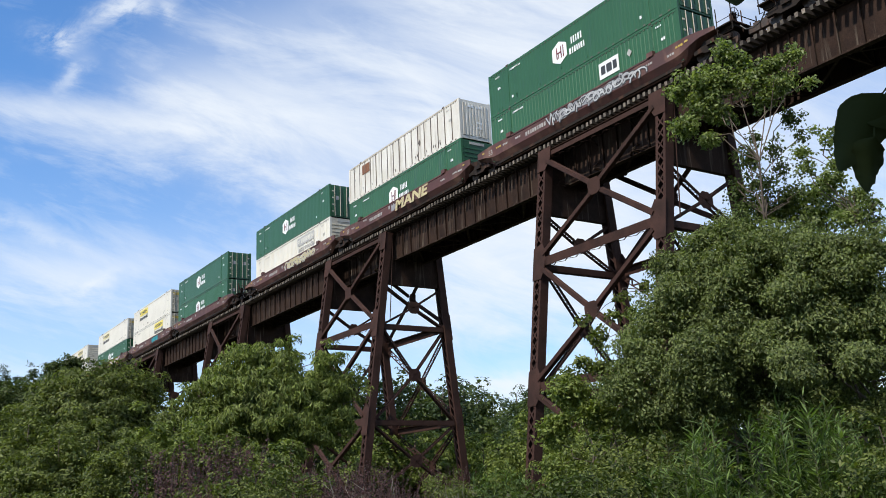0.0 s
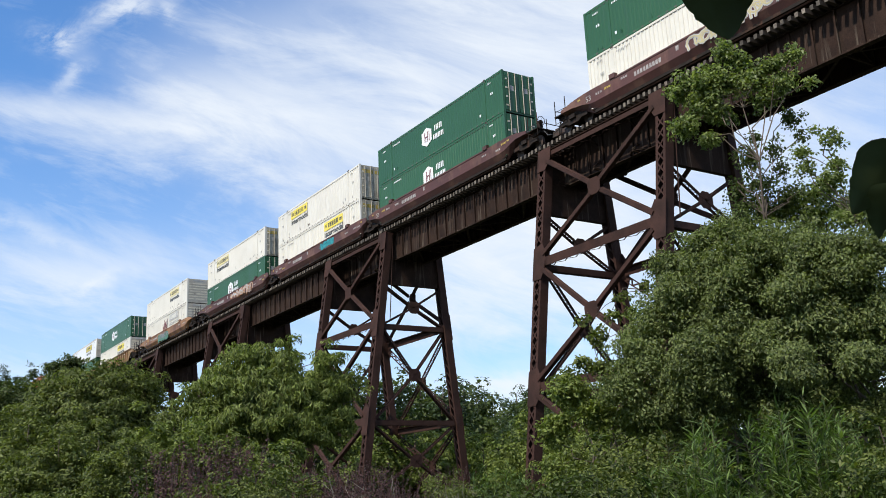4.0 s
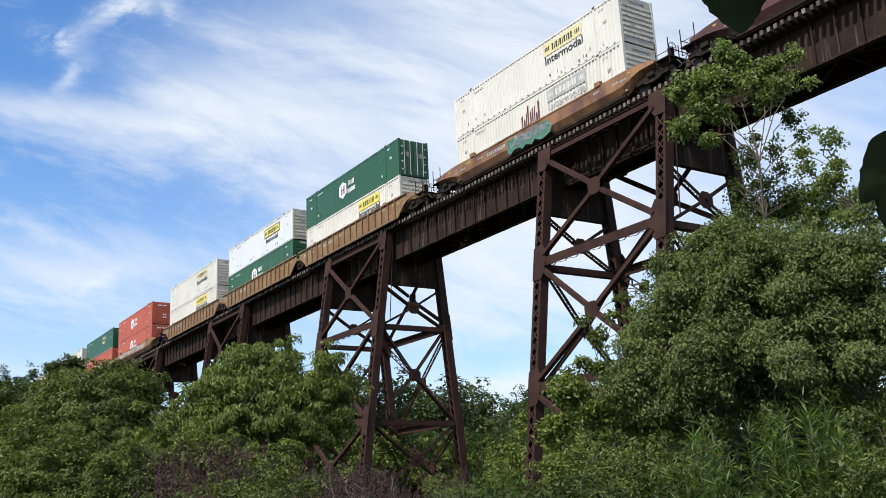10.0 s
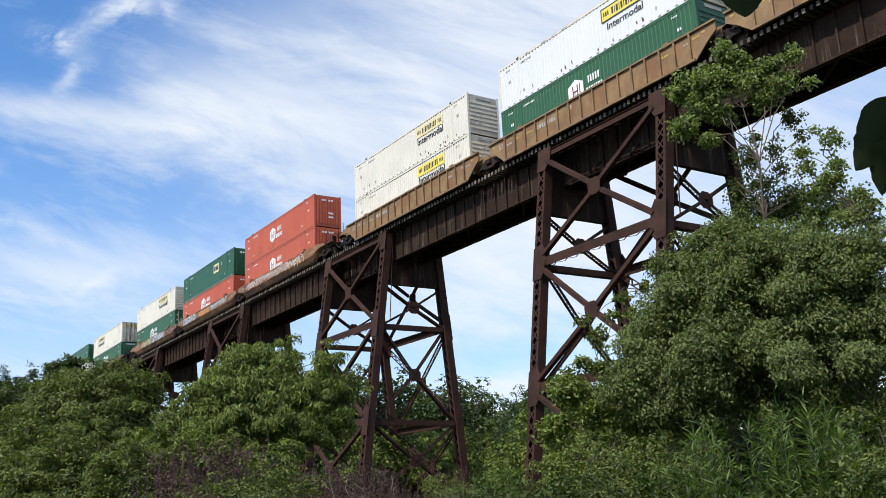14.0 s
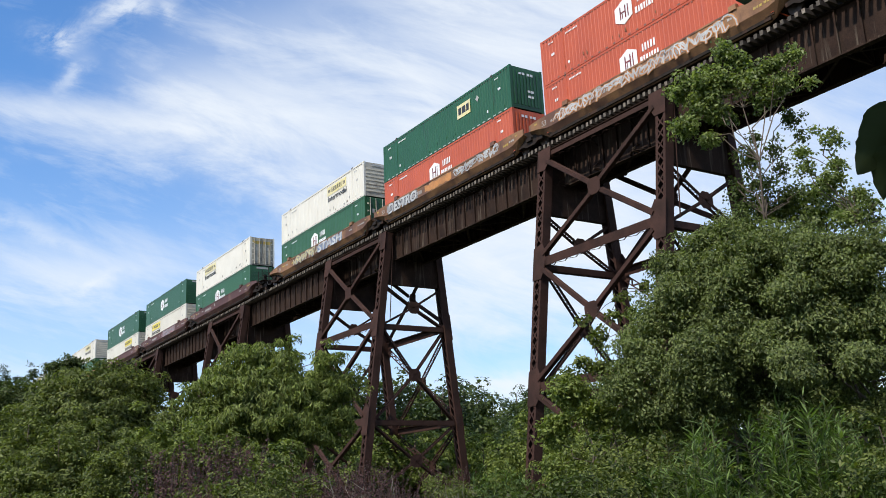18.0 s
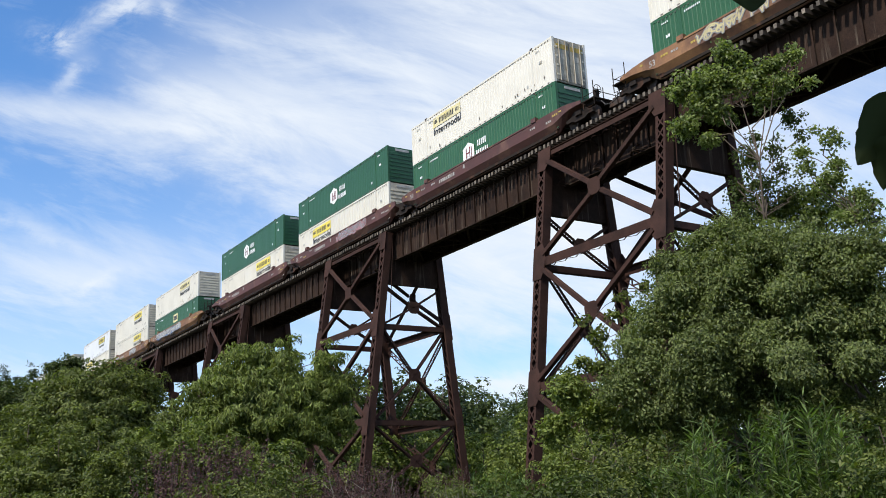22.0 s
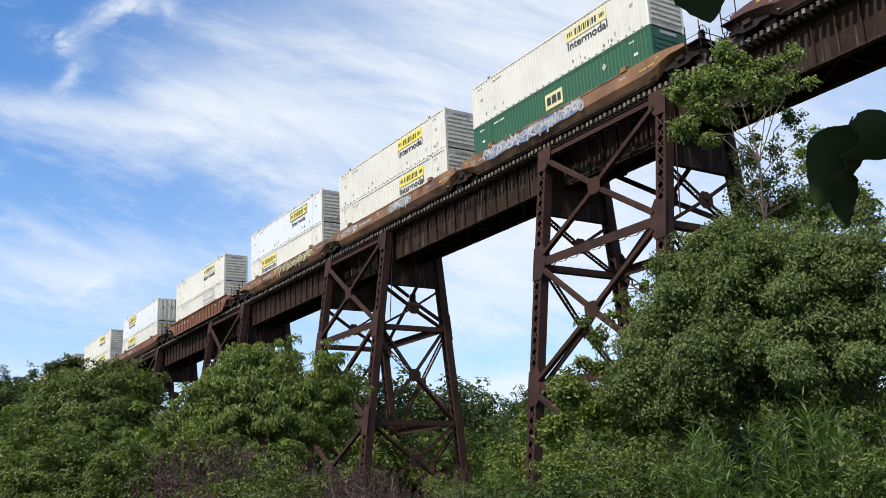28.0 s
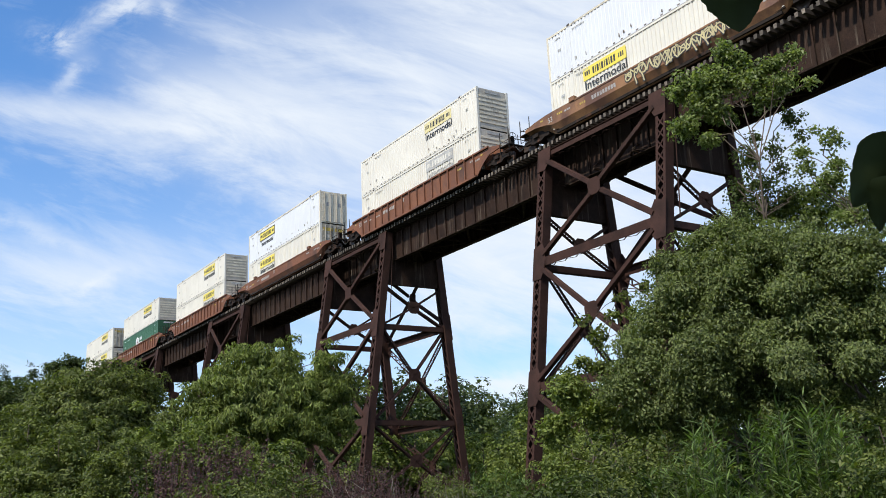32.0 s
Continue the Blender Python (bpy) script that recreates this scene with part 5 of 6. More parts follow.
grow(26, 17.4, 50, [(17.0, 4.6, 0.81, 1.06, 0.0), (16.6, 3.7, 0.93, 1.23, 0.0), (17.4, 3.4, 0.93, 1.24, 0.0), (17.8, 4.3, 0.63, 0.94, 0.0)], 240, 54, (0.24, 0.085), leaf_mid,
     "leafy green shrub filling the gap between two trees", (0.24, 0.48), 0.06, droop=0.6, limbs=8, category="shrub", name="shrub", up=0.2)
# two dark conifers at the far edge of the wood
for k, (b, d, h) in enumerate(((9.6, 105, 16.0), (8.3, 105, 15.6))):
    put(broadleaf(35 + k, h, [(0, 0, h * q, 0.3 + 2.4 * (1 - q), h * 0.07) for q in (0.25, 0.38, 0.5, 0.62, 0.73, 0.83, 0.91, 0.97)] + [(e, 0, h * 0.9, 0.35, h * 0.06) for e in (-1.1, 1.0)], 170, 60, (0.30, 0.09), leaf_dark,
                  "dark pointed spruce rising behind the trees", (0.35, 0.6), 0.2, limbs=10, top=(0, 0, h * 0.96), category="conifer", name="spruce_tree", droop=0.1), b, d)
# thicket at their feet
for k, (b, d, s, m) in enumerate(((9.6, 46, 1.2, leaf_mid), (13.2, 46, 1.1, leaf_mid), (17.2, 40, 1.05, leaf_bright), (20.0, 40, 0.9, leaf_mid), (6.8, 50, 1.3, leaf_mid), (11.2, 40, 0.95, leaf_mid), (15.2, 36, 0.8, leaf_mid), (42.0, 30, 0.72, leaf_bright), (43.8, 27, 0.68, leaf_mid))):
    put(broadleaf(40 + k, 4.6, [(0, 0, 2.7, 1.7, 1.7), (1.1, -0.4, 1.9, 1.5, 1.4), (-1.2, 0, 2.0, 1.5, 1.5)], 190, 62, (0.18, 0.085), m,
                  "rounded leafy shrub on the bank", (0.22, 0.46), 0.07, limbs=8, category="shrub", name="shrub"), b, d, None, s)
bush = broadleaf(50, 1.9, [(0, 0, 1.1, 0.9, 0.75), (0.6, -0.3, 0.8, 0.7, 0.6), (-0.6, 0.1, 0.9, 0.75, 0.65)], 90, 74, (0.095, 0.045), leaf_mid, "low dense green bush on the bank", (0.16, 0.36), 0.03, limbs=6, category="bush", name="bush")
bush_b = broadleaf(51, 1.9, [(0, 0, 1.0, 0.8, 0.8), (0.5, 0.3, 0.7, 0.8, 0.55), (-0.7, -0.1, 0.7, 0.7, 0.5)], 85, 66, (0.11, 0.066), leaf_weed, "low broad-leaved bush on the bank", (0.16, 0.36), 0.03, limbs=6, category="bush", name="bush")
for k, (b, d, s) in enumerate(((41.6, 19.0, 0.8), (43.2, 18.0, 1.0), (44.8, 17.0, 1.05), (55.2, 16.0, 1.0), (57.2, 15.6, 1.1), (39.4, 20.0, 0.55), (37.4, 21.0, 0.6), (35.4, 21.0, 0.55),
                              (42.2, 15.6, 0.72), (45.4, 14.4, 0.66), (53.8, 12.8, 0.62), (57.6, 12.6, 0.7), (59.4, 14.0, 1.0), (40.2, 16.6, 0.68), (21.8, 19.0, 1.0), (24.0, 21.0, 1.1), (12.0, 22.0, 0.8), (15.4, 23.0, 0.8), (9.0, 22.0, 0.75), (6.8, 24.0, 0.8), (33.4, 22.0, 0.8), (49.8, 25.0, 1.5), (51.4, 25.4, 1.5), (53.2, 25.0, 1.4))):
    src = (bush, bush_b)[k % 2]
    ob = src if k < 2 else copy_thing(src, Matrix.Identity(4))
    ob["group"] = "bushes on the bank"
    put(ob, b, d, k * 77.0, s)
# the large trees in front of the nearest tower
grow(15, 50.2, 21, [(51.8, 12.3, 3.32, 2.34, 0.0), (48.7, 12.0, 2.47, 2.10, 0.0), (54.1, 12.4, 2.15, 1.68, 0.3), (46.8, 9.9, 1.96, 1.93, -0.3), (49.3, 9.6, 2.43, 1.89, -0.4), (52.6, 10.0, 2.47, 1.83, -0.1), (44.9, 7.4, 1.80, 1.62, -0.6), (47.4, 6.7, 2.40, 1.75, -0.7), (43.6, 5.9, 1.57, 1.11, -0.8), (50.1, 5.4, 1.39, 1.70, 0.3), (51.0, 7.7, 1.86, 1.54, 0.0), (45.5, 9.0, 1.38, 1.36, -0.2), (46.9, 12.9, 0.93, 0.84, -0.2), (50.1, 9.6, 3.80, 4.68, 2.0), (47.6, 4.1, 2.52, 1.45, -0.2), (45.4, 4.7, 1.93, 1.28, -0.5), (50.7, 14.3, 1.29, 0.81, 0.1), (48.9, 14.0, 0.79, 0.51, 0.0), (48.4, 7.9, 1.79, 1.26, -0.9), (48.4, 5.5, 1.58, 1.07, -0.8), (49.8, 7.0, 1.25, 1.62, -0.6), (50.3, 8.6, 1.38, 1.24, -0.7), (47.4, 11.1, 1.31, 1.09, -0.6), (50.3, 11.2, 1.59, 1.06, -0.7), (49.2, 4.3, 1.06, 0.93, -0.3)], 3000, 56, (0.092, 0.040), leaf_grey,
     "dense grey-green tree hiding the foot of the trestle", (0.14, 0.34), 0.13, droop=0.7, limbs=24, shell=0.5, loose=0.8, sink=0.8, up=0.25, top=(0.3, 1.6, 4.6))
grow(16, 57.6, 20, [(53.2, 7.0, 1.27, 0.72, -1.0), (53.5, 6.0, 1.26, 0.54, -1.1), (57.0, 6.3, 1.20, 0.74, -1.0), (56.5, 10.9, 2.21, 1.62, 0.2), (58.4, 8.7, 1.27, 1.40, 0.0), (55.1, 8.6, 1.78, 1.23, -0.1), (57.9, 12.2, 1.60, 1.14, 0.4), (55.0, 10.8, 1.81, 1.54, 0.2), (56.3, 7.3, 1.62, 1.15, 0.1), (54.1, 4.4, 2.35, 1.47, 1.0), (57.4, 3.5, 1.39, 1.39, 0.6), (52.1, 7.9, 1.35, 1.28, -0.2), (59.8, 9.7, 1.39, 2.47, 0.3), (55.8, 8.0, 3.81, 4.35, 2.6), (51.4, 4.6, 1.83, 1.52, 1.0), (56.2, 12.7, 1.20, 0.76, 0.0), (52.5, 3.8, 1.35, 1.01, 0.8), (54.9, 12.6, 1.22, 0.89, -0.2), (53.7, 10.5, 1.53, 1.08, -0.3)], 2800, 56, (0.092, 0.040), leaf_grey,
     "thick leafy tree with hanging boughs on the bank", (0.14, 0.34), 0.13, droop=0.7, limbs=20, shell=0.5, loose=0.8, sink=0.8, up=0.25, top=(0.6, 1.8, 4.8))
grow(18, 56.4, 24, [(56.0, 15.6, 1.53, 0.77, 0.0), (57.4, 14.8, 1.13, 0.69, 0.0), (54.6, 15.1, 1.12, 0.60, 0.0), (58.6, 13.5, 0.76, 0.73, 0.0), (53.1, 14.9, 1.39, 0.55, 0.0), (55.5, 14.3, 1.83, 0.71, 0.0)], 260, 20, (0.105, 0.072), leaf_poplar, "young leafy cottonwood top among darker trees", (0.20, 0.40), 0.05, limbs=14, loose=0.9, fork=(0.7, 0.95), sink=0.8)
grow(17, 55.2, 23, [(51.8, 24.4, 0.88, 0.86, 0.0), (50.2, 23.0, 1.64, 1.07, 0.0), (48.9, 22.7, 0.83, 1.08, 0.0), (49.1, 20.8, 1.29, 0.89, 0.0), (51.7, 22.8, 1.41, 1.11, 0.0), (53.4, 22.8, 1.19, 0.97, 0.0), (54.7, 22.3, 1.17, 0.96, 0.0), (55.7, 23.6, 0.58, 0.65, 0.0), (53.7, 21.5, 0.78, 0.55, 0.0), (51.2, 21.1, 0.87, 0.75, 0.0), (56.3, 22.0, 0.38, 0.29, 0.0), (50.3, 19.7, 0.80, 0.44, 0.0), (50.2, 21.7, 1.35, 0.94, 0.0), (52.7, 23.9, 0.80, 0.67, 0.0), (54.4, 23.4, 0.79, 0.54, 0.0)], 720, 17, (0.105, 0.076), leaf_poplar,
     "slender cottonwood sapling with a leafy top", (0.12, 0.28), 0.05, limbs=16, loose=1.0, fork=(0.75, 0.95), shell=1.1, sink=0.8, droop=0.5, up=0.25)
grow(19, 55.4, 23.4, [(52.4, 18.3, 1.04, 1.05, 0.0), (53.9, 18.7, 0.58, 1.09, 0.0), (53.0, 16.7, 1.28, 0.92, 0.0), (55.0, 20.2, 0.89, 0.54, 0.0), (55.5, 19.2, 0.50, 0.53, 0.0), (54.2, 17.5, 0.57, 0.84, 0.0), (52.9, 19.4, 0.58, 0.43, 0.0), (54.3, 16.0, 1.06, 0.60, 0.0), (51.7, 16.6, 0.84, 0.93, 0.0), (52.7, 15.5, 1.59, 0.74, 0.0)], 460, 10, (0.088, 0.062), leaf_far,
     "thin sapling with sparse small leaves", (0.08, 0.20), 0.035, limbs=22, loose=1.0, fork=(0.8, 0.97), shell=0.8, sink=0.8)
grow(24, 57.4, 22.6, [(57.2, 18.8, 0.74, 0.81, 0.0), (57.2, 17.3, 0.79, 0.75, 0.0), (55.4, 18.2, 0.69, 0.54, 0.0), (56.5, 16.4, 1.22, 0.70, 0.0), (58.1, 15.4, 0.89, 0.51, 0.0), (56.2, 19.3, 0.25, 0.35, 0.0), (55.6, 17.3, 0.68, 0.47, 0.0), (58.7, 14.6, 0.82, 0.68, 0.0), (57.3, 14.3, 1.49, 0.69, 0.0)], 280, 12, (0.092, 0.066), leaf_poplar,
     "upright leafy cottonwood shoots against the sky", (0.08, 0.20), 0.035, limbs=20, loose=1.0, fork=(0.8, 0.97), shell=0.8, sink=0.8)
grow(20, 43.4, 22, [(41.8, 10.0, 0.37, 0.28, 0.0), (42.5, 8.9, 0.63, 0.67, 0.0), (41.4, 7.6, 0.57, 0.39, 0.0), (43.5, 10.1, 0.46, 0.31, 0.0), (44.1, 11.1, 0.34, 0.25, 0.0), (44.7, 10.0, 0.42, 0.39, 0.0), (45.5, 11.7, 0.40, 0.39, 0.0), (42.4, 7.1, 0.79, 0.34, 0.0), (40.5, 6.7, 0.63, 0.34, 0.0)], 120, 12, (0.115, 0.080), leaf_mid,
     "climbing vine shoots with broad leaves", (0.10, 0.24), 0.02, limbs=18, fork=(0.7, 0.95), category="vine", name="vine", loose=1.0)
grow(25, 42.4, 21, [(40.6, 5.7, 1.08, 0.90, 0.0), (42.1, 4.3, 1.26, 0.83, 0.0), (39.6, 3.8, 0.84, 1.12, 0.0), (44.4, 3.8, 1.37, 0.96, 0.0)], 150, 44, (0.125, 0.060), leaf_bright,
     "leafy bright green shrub beside the trestle leg", (0.14, 0.32), 0.03, limbs=10, category="shrub", name="shrub", loose=0.8)

# woods behind the viaduct
wood_a = broadleaf(21, 13.0, [(0, 0, 8.0, 3.6, 4.4), (2.2, 1, 6.2, 2.8, 3.6), (-1.5, -1, 4.0, 3.6, 3.2)], 190, 38, (0.50, 0.27), leaf_far, "broad green woodland tree behind the viaduct", (0.7, 1.3), limbs=10, split=False)
wood_b = broadleaf(22, 12.0, [(0, 0, 7.4, 2.4, 4.4), (-1.4, 0.6, 5.0, 2.4, 3.2), (0.8, 0, 3.0, 3.2, 2.6)], 170, 38, (0.47, 0.25), leaf_dark, "dark green woodland tree behind the viaduct", (0.6, 1.2), limbs=10, split=False)
wood_c = broadleaf(23, 8.0, [(0, 0, 4.4, 2.8, 3.2), (1.8, -0.8, 3.2, 2.4, 2.4), (-1.6, 0, 2.6, 2.6, 2.2)], 150, 40, (0.38, 0.19), leaf_bright, "light green thicket tree on the valley floor", (0.5, 1.0), limbs=8, split=False)
rngp = random.Random(5)
spots = [(wood_a, 29.2, 96, 1.12), (wood_b, 33.0, 104, 1.22), (wood_c, 36.4, 78, 0.86), (wood_a, 31.6, 108, 1.22), (wood_a, 34.2, 116, 1.26), (wood_b, 30.6, 126, 1.40), (wood_b, 37.7, 150, 1.30), (wood_a, 38.9, 130, 1.20),
         (wood_c, 38.8, 72, 1.01), (wood_c, 33.9, 82, 0.95), (wood_c, 31.2, 80, 0.90), (wood_c, 28.4, 78, 0.95), (wood_a, 39.8, 105, 1.16), (wood_b, 41.0, 112, 1.22), (wood_c, 41.2, 70, 1.01),
         (wood_a, 27.0, 98, 1.16), (wood_b, 25.4, 110, 1.10), (wood_a, 43.2, 108, 1.22), (wood_a, 46.0, 112, 1.22), (wood_b, 49.0, 110, 1.22), (wood_a, 52.5, 115, 1.22), (wood_a, 56.0, 112, 1.22), (wood_b, 59.5, 110, 1.22),
         (wood_b, 11.8, 118, 1.42), (wood_b, 10.0, 124, 1.42), (wood_b, 8.2, 122, 1.36), (wood_b, 13.2, 130, 1.30), (wood_a, 6.4, 118, 1.15), (wood_a, 4.5, 112, 1.10), (wood_b, 2.5, 118, 1.20), (wood_a, 15.2, 140, 1.10),
         (wood_a, 18.5, 150, 1.10), (wood_b, 22.0, 155, 1.10), (wood_c, 35.2, 76, 0.60), (wood_c, 37.6, 70, 0.65), (wood_c, 32.4, 90, 0.62), (wood_c, 29.8, 88, 0.62), (wood_c, 40.0, 58, 0.60), (wood_a, 36.3, 210, 1.71), (wood_b, 35.0, 240, 1.83), (wood_b, 37.4, 250, 1.83)]
used = set()
for src, b, d, s in spots:
    ob = src if src not in used else copy_thing(src, Matrix.Identity(4))
    used.add(src)
    ob["group"] = "woods behind the viaduct"
    put(ob, b, d, rngp.uniform(0, 360), s)


# ---------------------------------------------------------------- weeds and shoots in front
def stems_and_leaves(seed, n, radius, hmin, hmax, leaf, per_stem, mat, lean=0.16, bloom=None, upward_leaf=0.6, start=0.15):
    """Upright stems with leaves along them; some end in a spike of small flowers."""
    rng = np.random.default_rng(seed)
    st, pos, nor, head, fpos, fnor = Shape(), [], [], [], [], []
    for _ in range(n):
        a, r = rng.random() * math.tau, radius * math.sqrt(rng.random())
        foot = np.array([r * math.cos(a), r * math.sin(a), -0.1])
        h = rng.uniform(hmin, hmax)
        tip = foot + np.array([rng.normal() * lean * h, rng.normal() * lean * h, h])
        mid = foot * 0.5 + tip * 0.5 + np.append(rng.normal(size=2) * 0.05, 0)
        st.tube(foot, mid, 0.010, 0.007, 4).tube(mid, tip, 0.007, 0.003, 4)
        cut = 0.62 if bloom else 1.0
        t = start + (cut - start) * rng.random(per_stem)
        base = np.where(t[:, None] < 0.5, foot + (mid - foot) * 2 * t[:, None], mid + (tip - mid) * (2 * t[:, None] - 1))
        az = rng.random(per_stem) * math.tau
        hd = np.stack([np.cos(az), np.sin(az), np.full(per_stem, upward_leaf)], 1)
        pos.append(base)
        head.append(hd)
        nor.append(np.stack([-np.cos(az) * 0.6, -np.sin(az) * 0.6, np.full(per_stem, 0.9)], 1) + rng.normal(size=(per_stem, 3)) * 0.3)
        if bloom:
            k = 36
            t = 0.62 + 0.38 * rng.random(k)
            fpos.append(mid + (tip - mid) * (2 * t[:, None] - 1) + rng.normal(size=(k, 3)) * 0.022)
            fnor.append(rng.normal(size=(k, 3)))
    leaves = leaf_mesh("foliage", np.concatenate(pos), np.concatenate(nor), leaf[0], leaf[1], mat, seed, 0.12, 0.2, np.concatenate(head))
    flowers = leaf_mesh("bloom", np.concatenate(fpos), np.concatenate(fnor), 0.060, 0.040, bloom, seed + 1, 0.0) if bloom else None
    return st, leaves, flowers


def weed(name, label, category, group, *args, **kw):
    root = thing(name, label, category, group)
    st, leaves, flowers = stems_and_leaves(*args, **kw)
    part("stem", st, dry_stem if kw.get("bloom") else stem_green, root)["kind"] = "stuff"
    part("foliage", leaves, args[7], root)["kind"] = "stuff"
    if flowers:
        part("bloom", flowers, kw["bloom"], root, "purple flower spikes")["kind"] = "stuff"
    return root


purple = weed("loosestrife", "tall purple-flowering loosestrife among dry stems", "wildflower", "weeds on the bank", 61, 70, 1.15, 1.3, 2.3, (0.12, 0.032), 24, leaf_mid, bloom=bloom_purple)
willow = weed("willow_shoot", "upright willow shoots with long narrow leaves", "shrub", "weeds on the bank", 62, 15, 0.42, 1.2, 2.7, (0.34, 0.036), 46, leaf_willow, lean=0.10, upward_leaf=0.75)
herb = weed("tall_weed", "dense tall green weeds with pointed leaves", "weed", "weeds on the bank", 63, 46, 1.2, 0.6, 2.2, (0.20, 0.078), 30, leaf_weed, lean=0.18, upward_leaf=0.15)
bare = thing("dry_weed", "pale leafless branching weed stalks", "weed", "weeds on the bank")
rngb = np.random.default_rng(9)
dry = Shape()
for _ in range(14):
    foot = Vector((rngb.normal() * 0.35, rngb.normal() * 0.35, -0.1))
    tip = foot + Vector((rngb.normal() * 0.3, rngb.normal() * 0.3, rngb.uniform(1.2, 2.0)))
    pts = limb(dry, foot, tip, 0.012, 0.005, rngb, 3, 0.1, 4)
    for _ in range(4):
        b0 = pts[1].lerp(pts[3], rngb.random())
        dry.tube(b0, b0 + Vector((rngb.normal() * 0.2, rngb.normal() * 0.2, rngb.uniform(0.15, 0.4))), 0.006, 0.003, 4)
part("stalk", dry, pale_stem, bare)["kind"] = "stuff"

beds = []
for b, d, s in ((18.7, 22.0, 1.05), (19.9, 22.4, 1.10), (19.0, 19.0, 0.62), (25.0, 19.5, 0.72), (26.2, 20.5, 0.80), (27.6, 19.6, 0.78), (28.8, 20.5, 0.70), (25.4, 17.0, 0.55), (27.0, 17.0, 0.58),
                (29.0, 17.2, 0.56), (7.6, 19.0, 0.62), (30.6, 19.0, 0.52), (14.4, 18.0, 0.52), (33.0, 60.0, 1.3)):
    beds.append((purple, b, d, s))
for b, d, s in ((45.6, 15.5, 0.62), (47.8, 14.2, 0.86), (48.1, 15.0, 0.80), (50.2, 13.4, 0.50), (51.3, 15.4, 0.88), (52.0, 15.0, 0.80), (53.7, 14.4, 0.95), (54.6, 15.0, 0.90), (55.3, 14.2, 0.80), (56.5, 13.2, 0.60), (52.9, 12.2, 0.42), (36.5, 18.5, 0.62), (35.1, 18.0, 0.60), (37.5, 18.0, 0.55), (41.8, 16.4, 0.50)):
    beds.append((willow, b, d, s))
for b, d, s in ((35.6, 17.2, 0.50), (37.0, 17.6, 0.55), (39.5, 16.2, 0.62), (41.1, 15.6, 0.66), (42.9, 15.0, 0.70), (44.3, 14.2, 0.62), (46.2, 13.0, 0.50), (49.3, 12.6, 0.50), (50.6, 12.2, 0.50),
                (49.0, 14.4, 0.50), (54.6, 12.2, 0.50), (56.3, 12.4, 0.55), (44.9, 16.0, 0.66), (46.8, 15.8, 0.60), (52.9, 14.6, 0.60), (56.0, 15.0, 0.75), (11.5, 17.6, 0.58), (14.1, 17.4, 0.60),
                (16.8, 17.2, 0.62), (22.5, 18.6, 0.70), (21.2, 20.6, 0.80), (24.1, 16.0, 0.52), (32.9, 16.2, 0.42), (9.0, 17.4, 0.56), (29.9, 16.4, 0.40), (40.1, 13.6, 0.45), (43.4, 12.8, 0.42)):
    beds.append((herb, b, d, s))
for b, d, s in ((28.2, 18.2, 0.8), (33.4, 19.0, 0.66), (35.2, 18.0, 0.6)):
    beds.append((bare, b, d, s))
seen = set()
for src, b, d, s in beds:
    ob = src if src not in seen else copy_thing(src, Matrix.Identity(4))
    seen.add(src)
    put(ob, b, d, rngp.uniform(0, 360), s)


# ---------------------------------------------------------------- leaves close to the lens
def broad_leaf(length, width, seed):
    """One large leaf: a blade with midrib fold, wavy rim and pointed tip, hanging from its stalk at the origin."""
    rng = random.Random(seed)
    sh = Shape()
    n, rows = 16, []
    for k in range(n + 1):
        t = k / n
        w = width * 0.5 * ((1 - (1 - min(t / 0.33, 1)) ** 2) ** 0.5 if t < 0.33 else ((1 - t) / 0.67) ** 0.8) * rng.uniform(0.90, 1.0) + 0.0008
        z = -length * t
        sag = 0.16 * length * math.sin(t * 2.2)
        ed = rng.uniform(-0.0025, 0.0025)
        rows.append([(-w, sag + w * 0.35 + ed, z + ed), (-w * 0.5, sag + w * 0.16, z), (0, sag, z), (w * 0.5, sag + w * 0.16, z), (w, sag + w * 0.35 - ed, z - ed)])
    v = [p for r in rows for p in r] + [(x, y + 0.0006, z) for r in rows for x, y, z in r]
    m = 5 * (n + 1)
    f = []
    for k in range(n):
        for j in range(4):
            q = (k * 5 + j, k * 5 + j + 1, k * 5 + j + 6, k * 5 + j + 5)
            f += [q, tuple(m + i for i in reversed(q))]
    sh.solid(v, f)
    me = sh.mesh("leaf", leaf_near_shaded)
    me.polygons.foreach_set("use_smooth", [True] * len(me.polygons))
    return me


right_way = Vector((math.cos(BEARING), -math.sin(BEARING), 0))
up_way = right_way.cross(ahead)
lean = radians(-ROLL)
RIGHT = right_way * math.cos(lean) - up_way * math.sin(lean)
UP = up_way * math.cos(lean) + right_way * math.sin(lean)


def near_pose(across, above, deep, rx, ry, rz):
    """A pose by metres across, above and along the line of sight."""
    p = EYE + ahead * deep + RIGHT * across + UP * above
    return Matrix.Translation(p) @ pose(0, 0, 0, rx, ry, rz - math.degrees(BEARING))


def leaf_spray(label, leaves):
    root = thing("leaf_spray", label, "leaf", "leaves close to the lens")
    for k, (x, y, z, ln, wd, rx, ry, rz) in enumerate(leaves):
        blade = part("leaf", broad_leaf(ln, wd, 70 + k), leaf_near_shaded, root)
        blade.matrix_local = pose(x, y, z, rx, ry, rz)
        part("leaf_stalk", Shape().tube((0, 0, 0), (0.003, 0.006, 0.018), 0.0012, 0.0016, 5), leaf_near_shaded, blade)
    return root


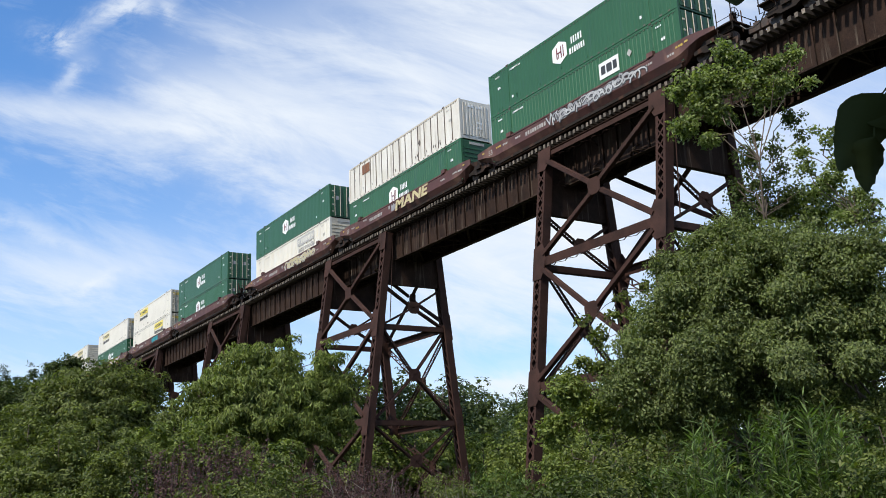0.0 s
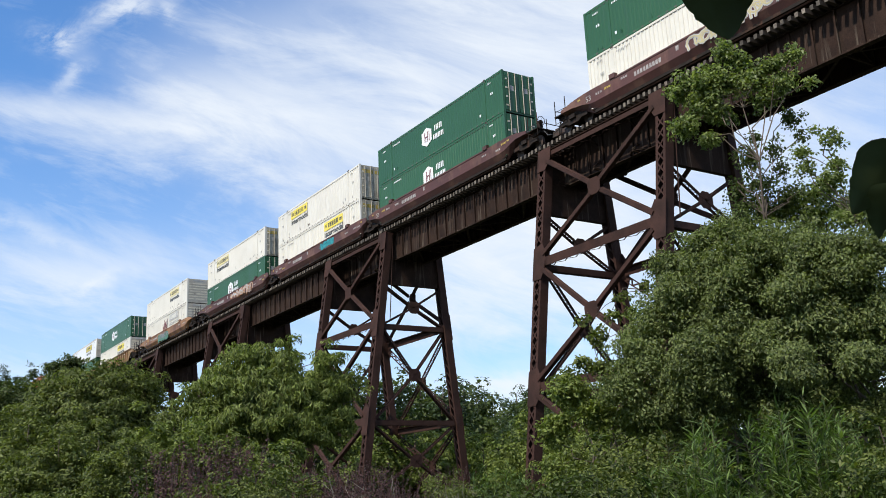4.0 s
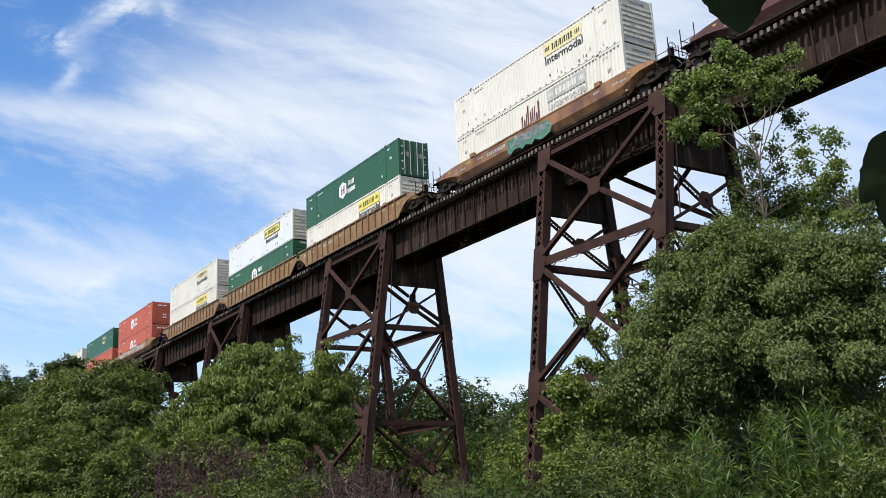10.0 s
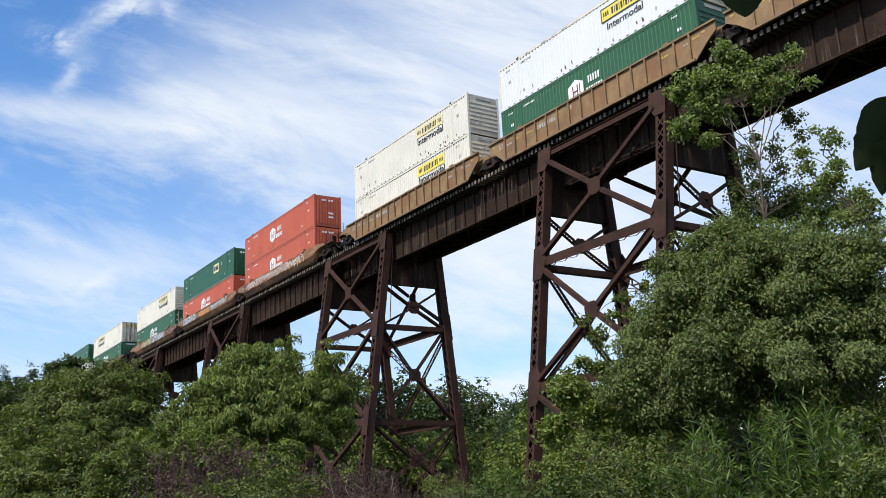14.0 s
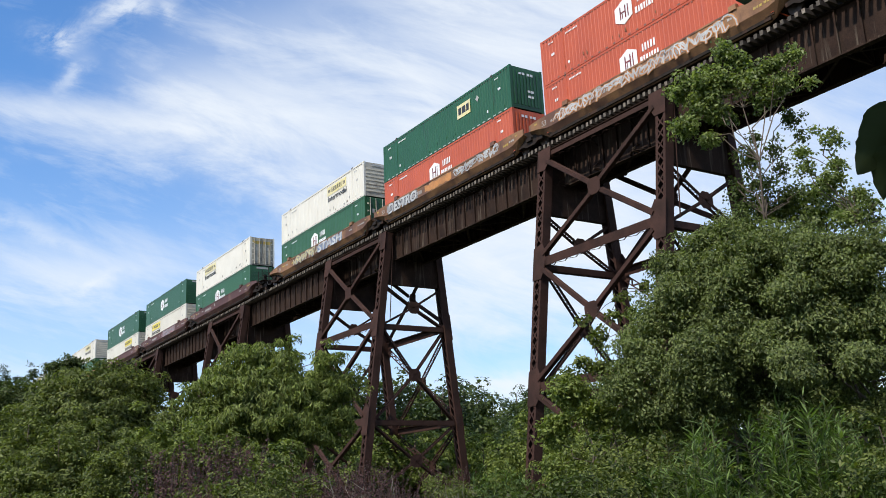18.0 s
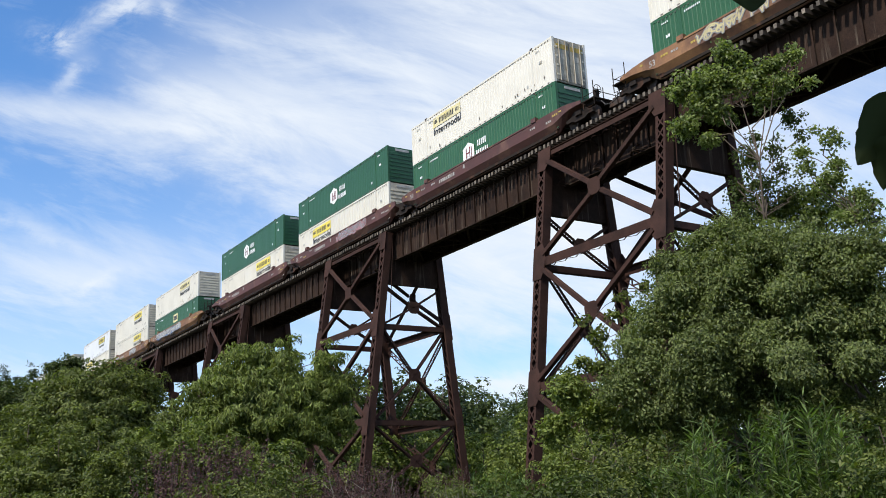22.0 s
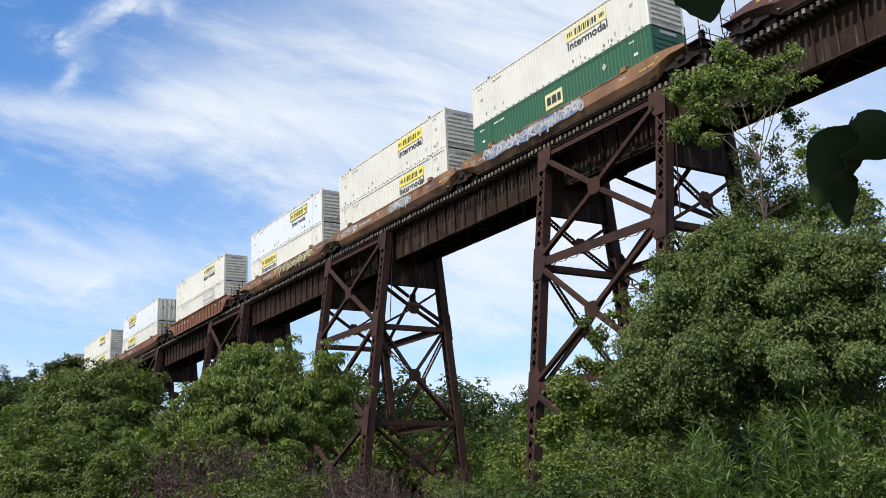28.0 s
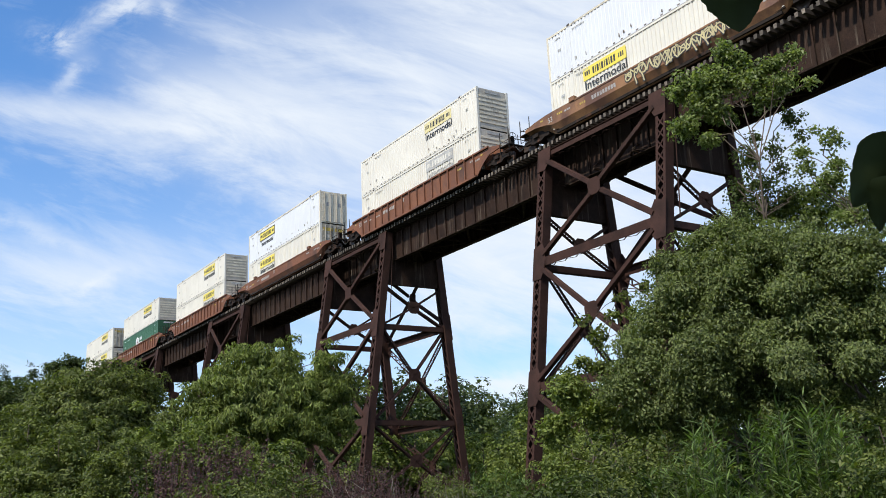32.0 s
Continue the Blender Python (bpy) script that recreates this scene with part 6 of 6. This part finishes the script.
# the unseen tree that these leaves belong to, beside and above the viewpoint
SPRAYS = [near_pose(0.738, 0.20, 1.5, 0, 0, 0).translation, near_pose(0.47, 0.425, 1.5, 0, 0, 0).translation]
# crown lobes added out of view, sunward of both sprays, to shade them
over = [p + SUN_TO * 3.2 - toward(200, 2.6) for p in SPRAYS]
put(broadleaf(31, 7.0, [(-0.6, 0.0, 5.6, 1.9, 0.9), (-2.4, 0.6, 5.4, 1.8, 1.0), (0.8, -1.0, 5.8, 1.6, 0.9)] + [(p.x, p.y, p.z, 0.6, 0.5) for p in over], 210, 120, (0.13, 0.09), leaf_mid,
              "unseen leafy tree overhanging the viewpoint, boughs added to shade the near leaves", (0.35, 0.6), 0.12, limbs=18, top=(0, 0, 5.2), fork=(0.6, 0.85)), 200, 2.6, 0)
MM = 1.5 / 1679.5
side_spray = leaf_spray("shade-darkened broad leaves hanging close to the lens", [(0.0045, 0, 0.038, 0.146, 0.094, 0, 40, 0), (-0.023, 0.012, -0.029, 0.090, 0.064, 6, 15, 10), (0.075, -0.012, 0.021, 0.106, 0.092, 0, 77, -8)])
top_spray = leaf_spray("shade-darkened pointed leaf hanging close to the lens", [(0, 0, 0.03, 0.130, 0.132, 0, 0, 0), (0.07, 0.012, 0.075, 0.10, 0.08, 6, -20, 15)])
SIDE = [(0, -41, -13), (1, -34, 23), (2, -43, 42), (3, -16, 82), (4.5, -7, 63), (6, -11, 44), (7, -11, 14), (8, 4, 23), (9, -2, 19), (10, 12, 56), (11, -4, 2), (12, -4, 13), (13, 7, 19), (14, 0, -5), (15.5, 7, 3), (17, 7, 3), (18, 4, 3), (19, 0, 0), (20, -2, -14), (21, 0, -14), (22, 4, -14), (23, -4, -12), (23.5, -5, 18), (24, 20, 65), (24.5, -18, 57), (25, -29, 41), (26.5, -39, 41), (27.5, -54, 45), (28, -95, 43), (28.5, -55, 24), (29, -16, 53), (29.5, -75, 29), (30, -63, 39), (31, -45, 49), (32, -7, 58)]
TOPS = [(0, 15, -53), (1, 6, -26), (2, -12, 2), (3, -12, 12), (4.5, 2, 3), (6, 17, -6), (7, 17, -32), (8, 32, -11), (9, 36, -17), (10, 25, -4), (11, 37, -30), (12, 32, -25), (13, 47, -12), (14, 35, -33), (15.5, 36, -36), (17, 37, -39), (18, 34, -55), (19, 42, -44), (20, 49, -44), (21, 50, -55), (22, 50, -42), (23, 57, -53), (23.5, 30, -42), (24, 29, -9), (24.5, 1, 4), (25, 3, -13), (26.5, -10, -5), (27.5, -21, 1), (28, -45, -22), (28.5, -15, -28), (29, 5, -9), (29.5, -32, -21), (30, -24, -14), (31, -19, -11), (32, 21, -7)]
SWAYING.append((side_spray, [(t, near_pose(0.738 + x * MM, 0.20 - y * MM, 1.5, 0, x * 0.154, 0)) for t, x, y in SIDE]))
SWAYING.append((top_spray, [(t, near_pose(0.446 + x * MM, 0.436 - y * MM, 1.5, 0, x * 0.12, 0)) for t, x, y in TOPS]))

# ---------------------------------------------------------------- ties, one by one over the near spans
tie_mesh = Shape().box(0.0, -0.09, TIE_LOW, 4.9, 0.09, TIE_TOP).mesh("tie", tie_dark)
# only the near end face is paler: sunlight on it is put into the colour
tie_mesh.materials.append(tie_wood)
tie_mesh.polygons[5].material_index = 1
rest = Shape()
rngt = random.Random(3)
PITCH = 0.375
for k in range(int((Y1 - Y0) / PITCH)):
    y = Y0 + 0.2 + k * PITCH
    dx = rngt.uniform(-0.05, 0.05)
    if 14.0 < y < 124.0:
        t = part("tie", tie_mesh, None, track)
        t.location = (dx, y, 0)
        t.rotation_euler.z = rngt.uniform(-0.006, 0.006)
    else:
        rest.box(dx, y - 0.115, TIE_LOW, 4.9 + dx, y + 0.115, TIE_TOP)
for y0, y1 in ((-429.0, Y0 - 0.3), (Y1 + 0.3, 569.0)):
    for k in range(int((y1 - y0) / 0.55)):
        rest.box(0.0, y0 + k * 0.55, TIE_LOW, 2.6, y0 + k * 0.55 + 0.23, TIE_TOP)
part("tie_row", rest, tie_dark, track)["kind"] = "stuff"

motions()
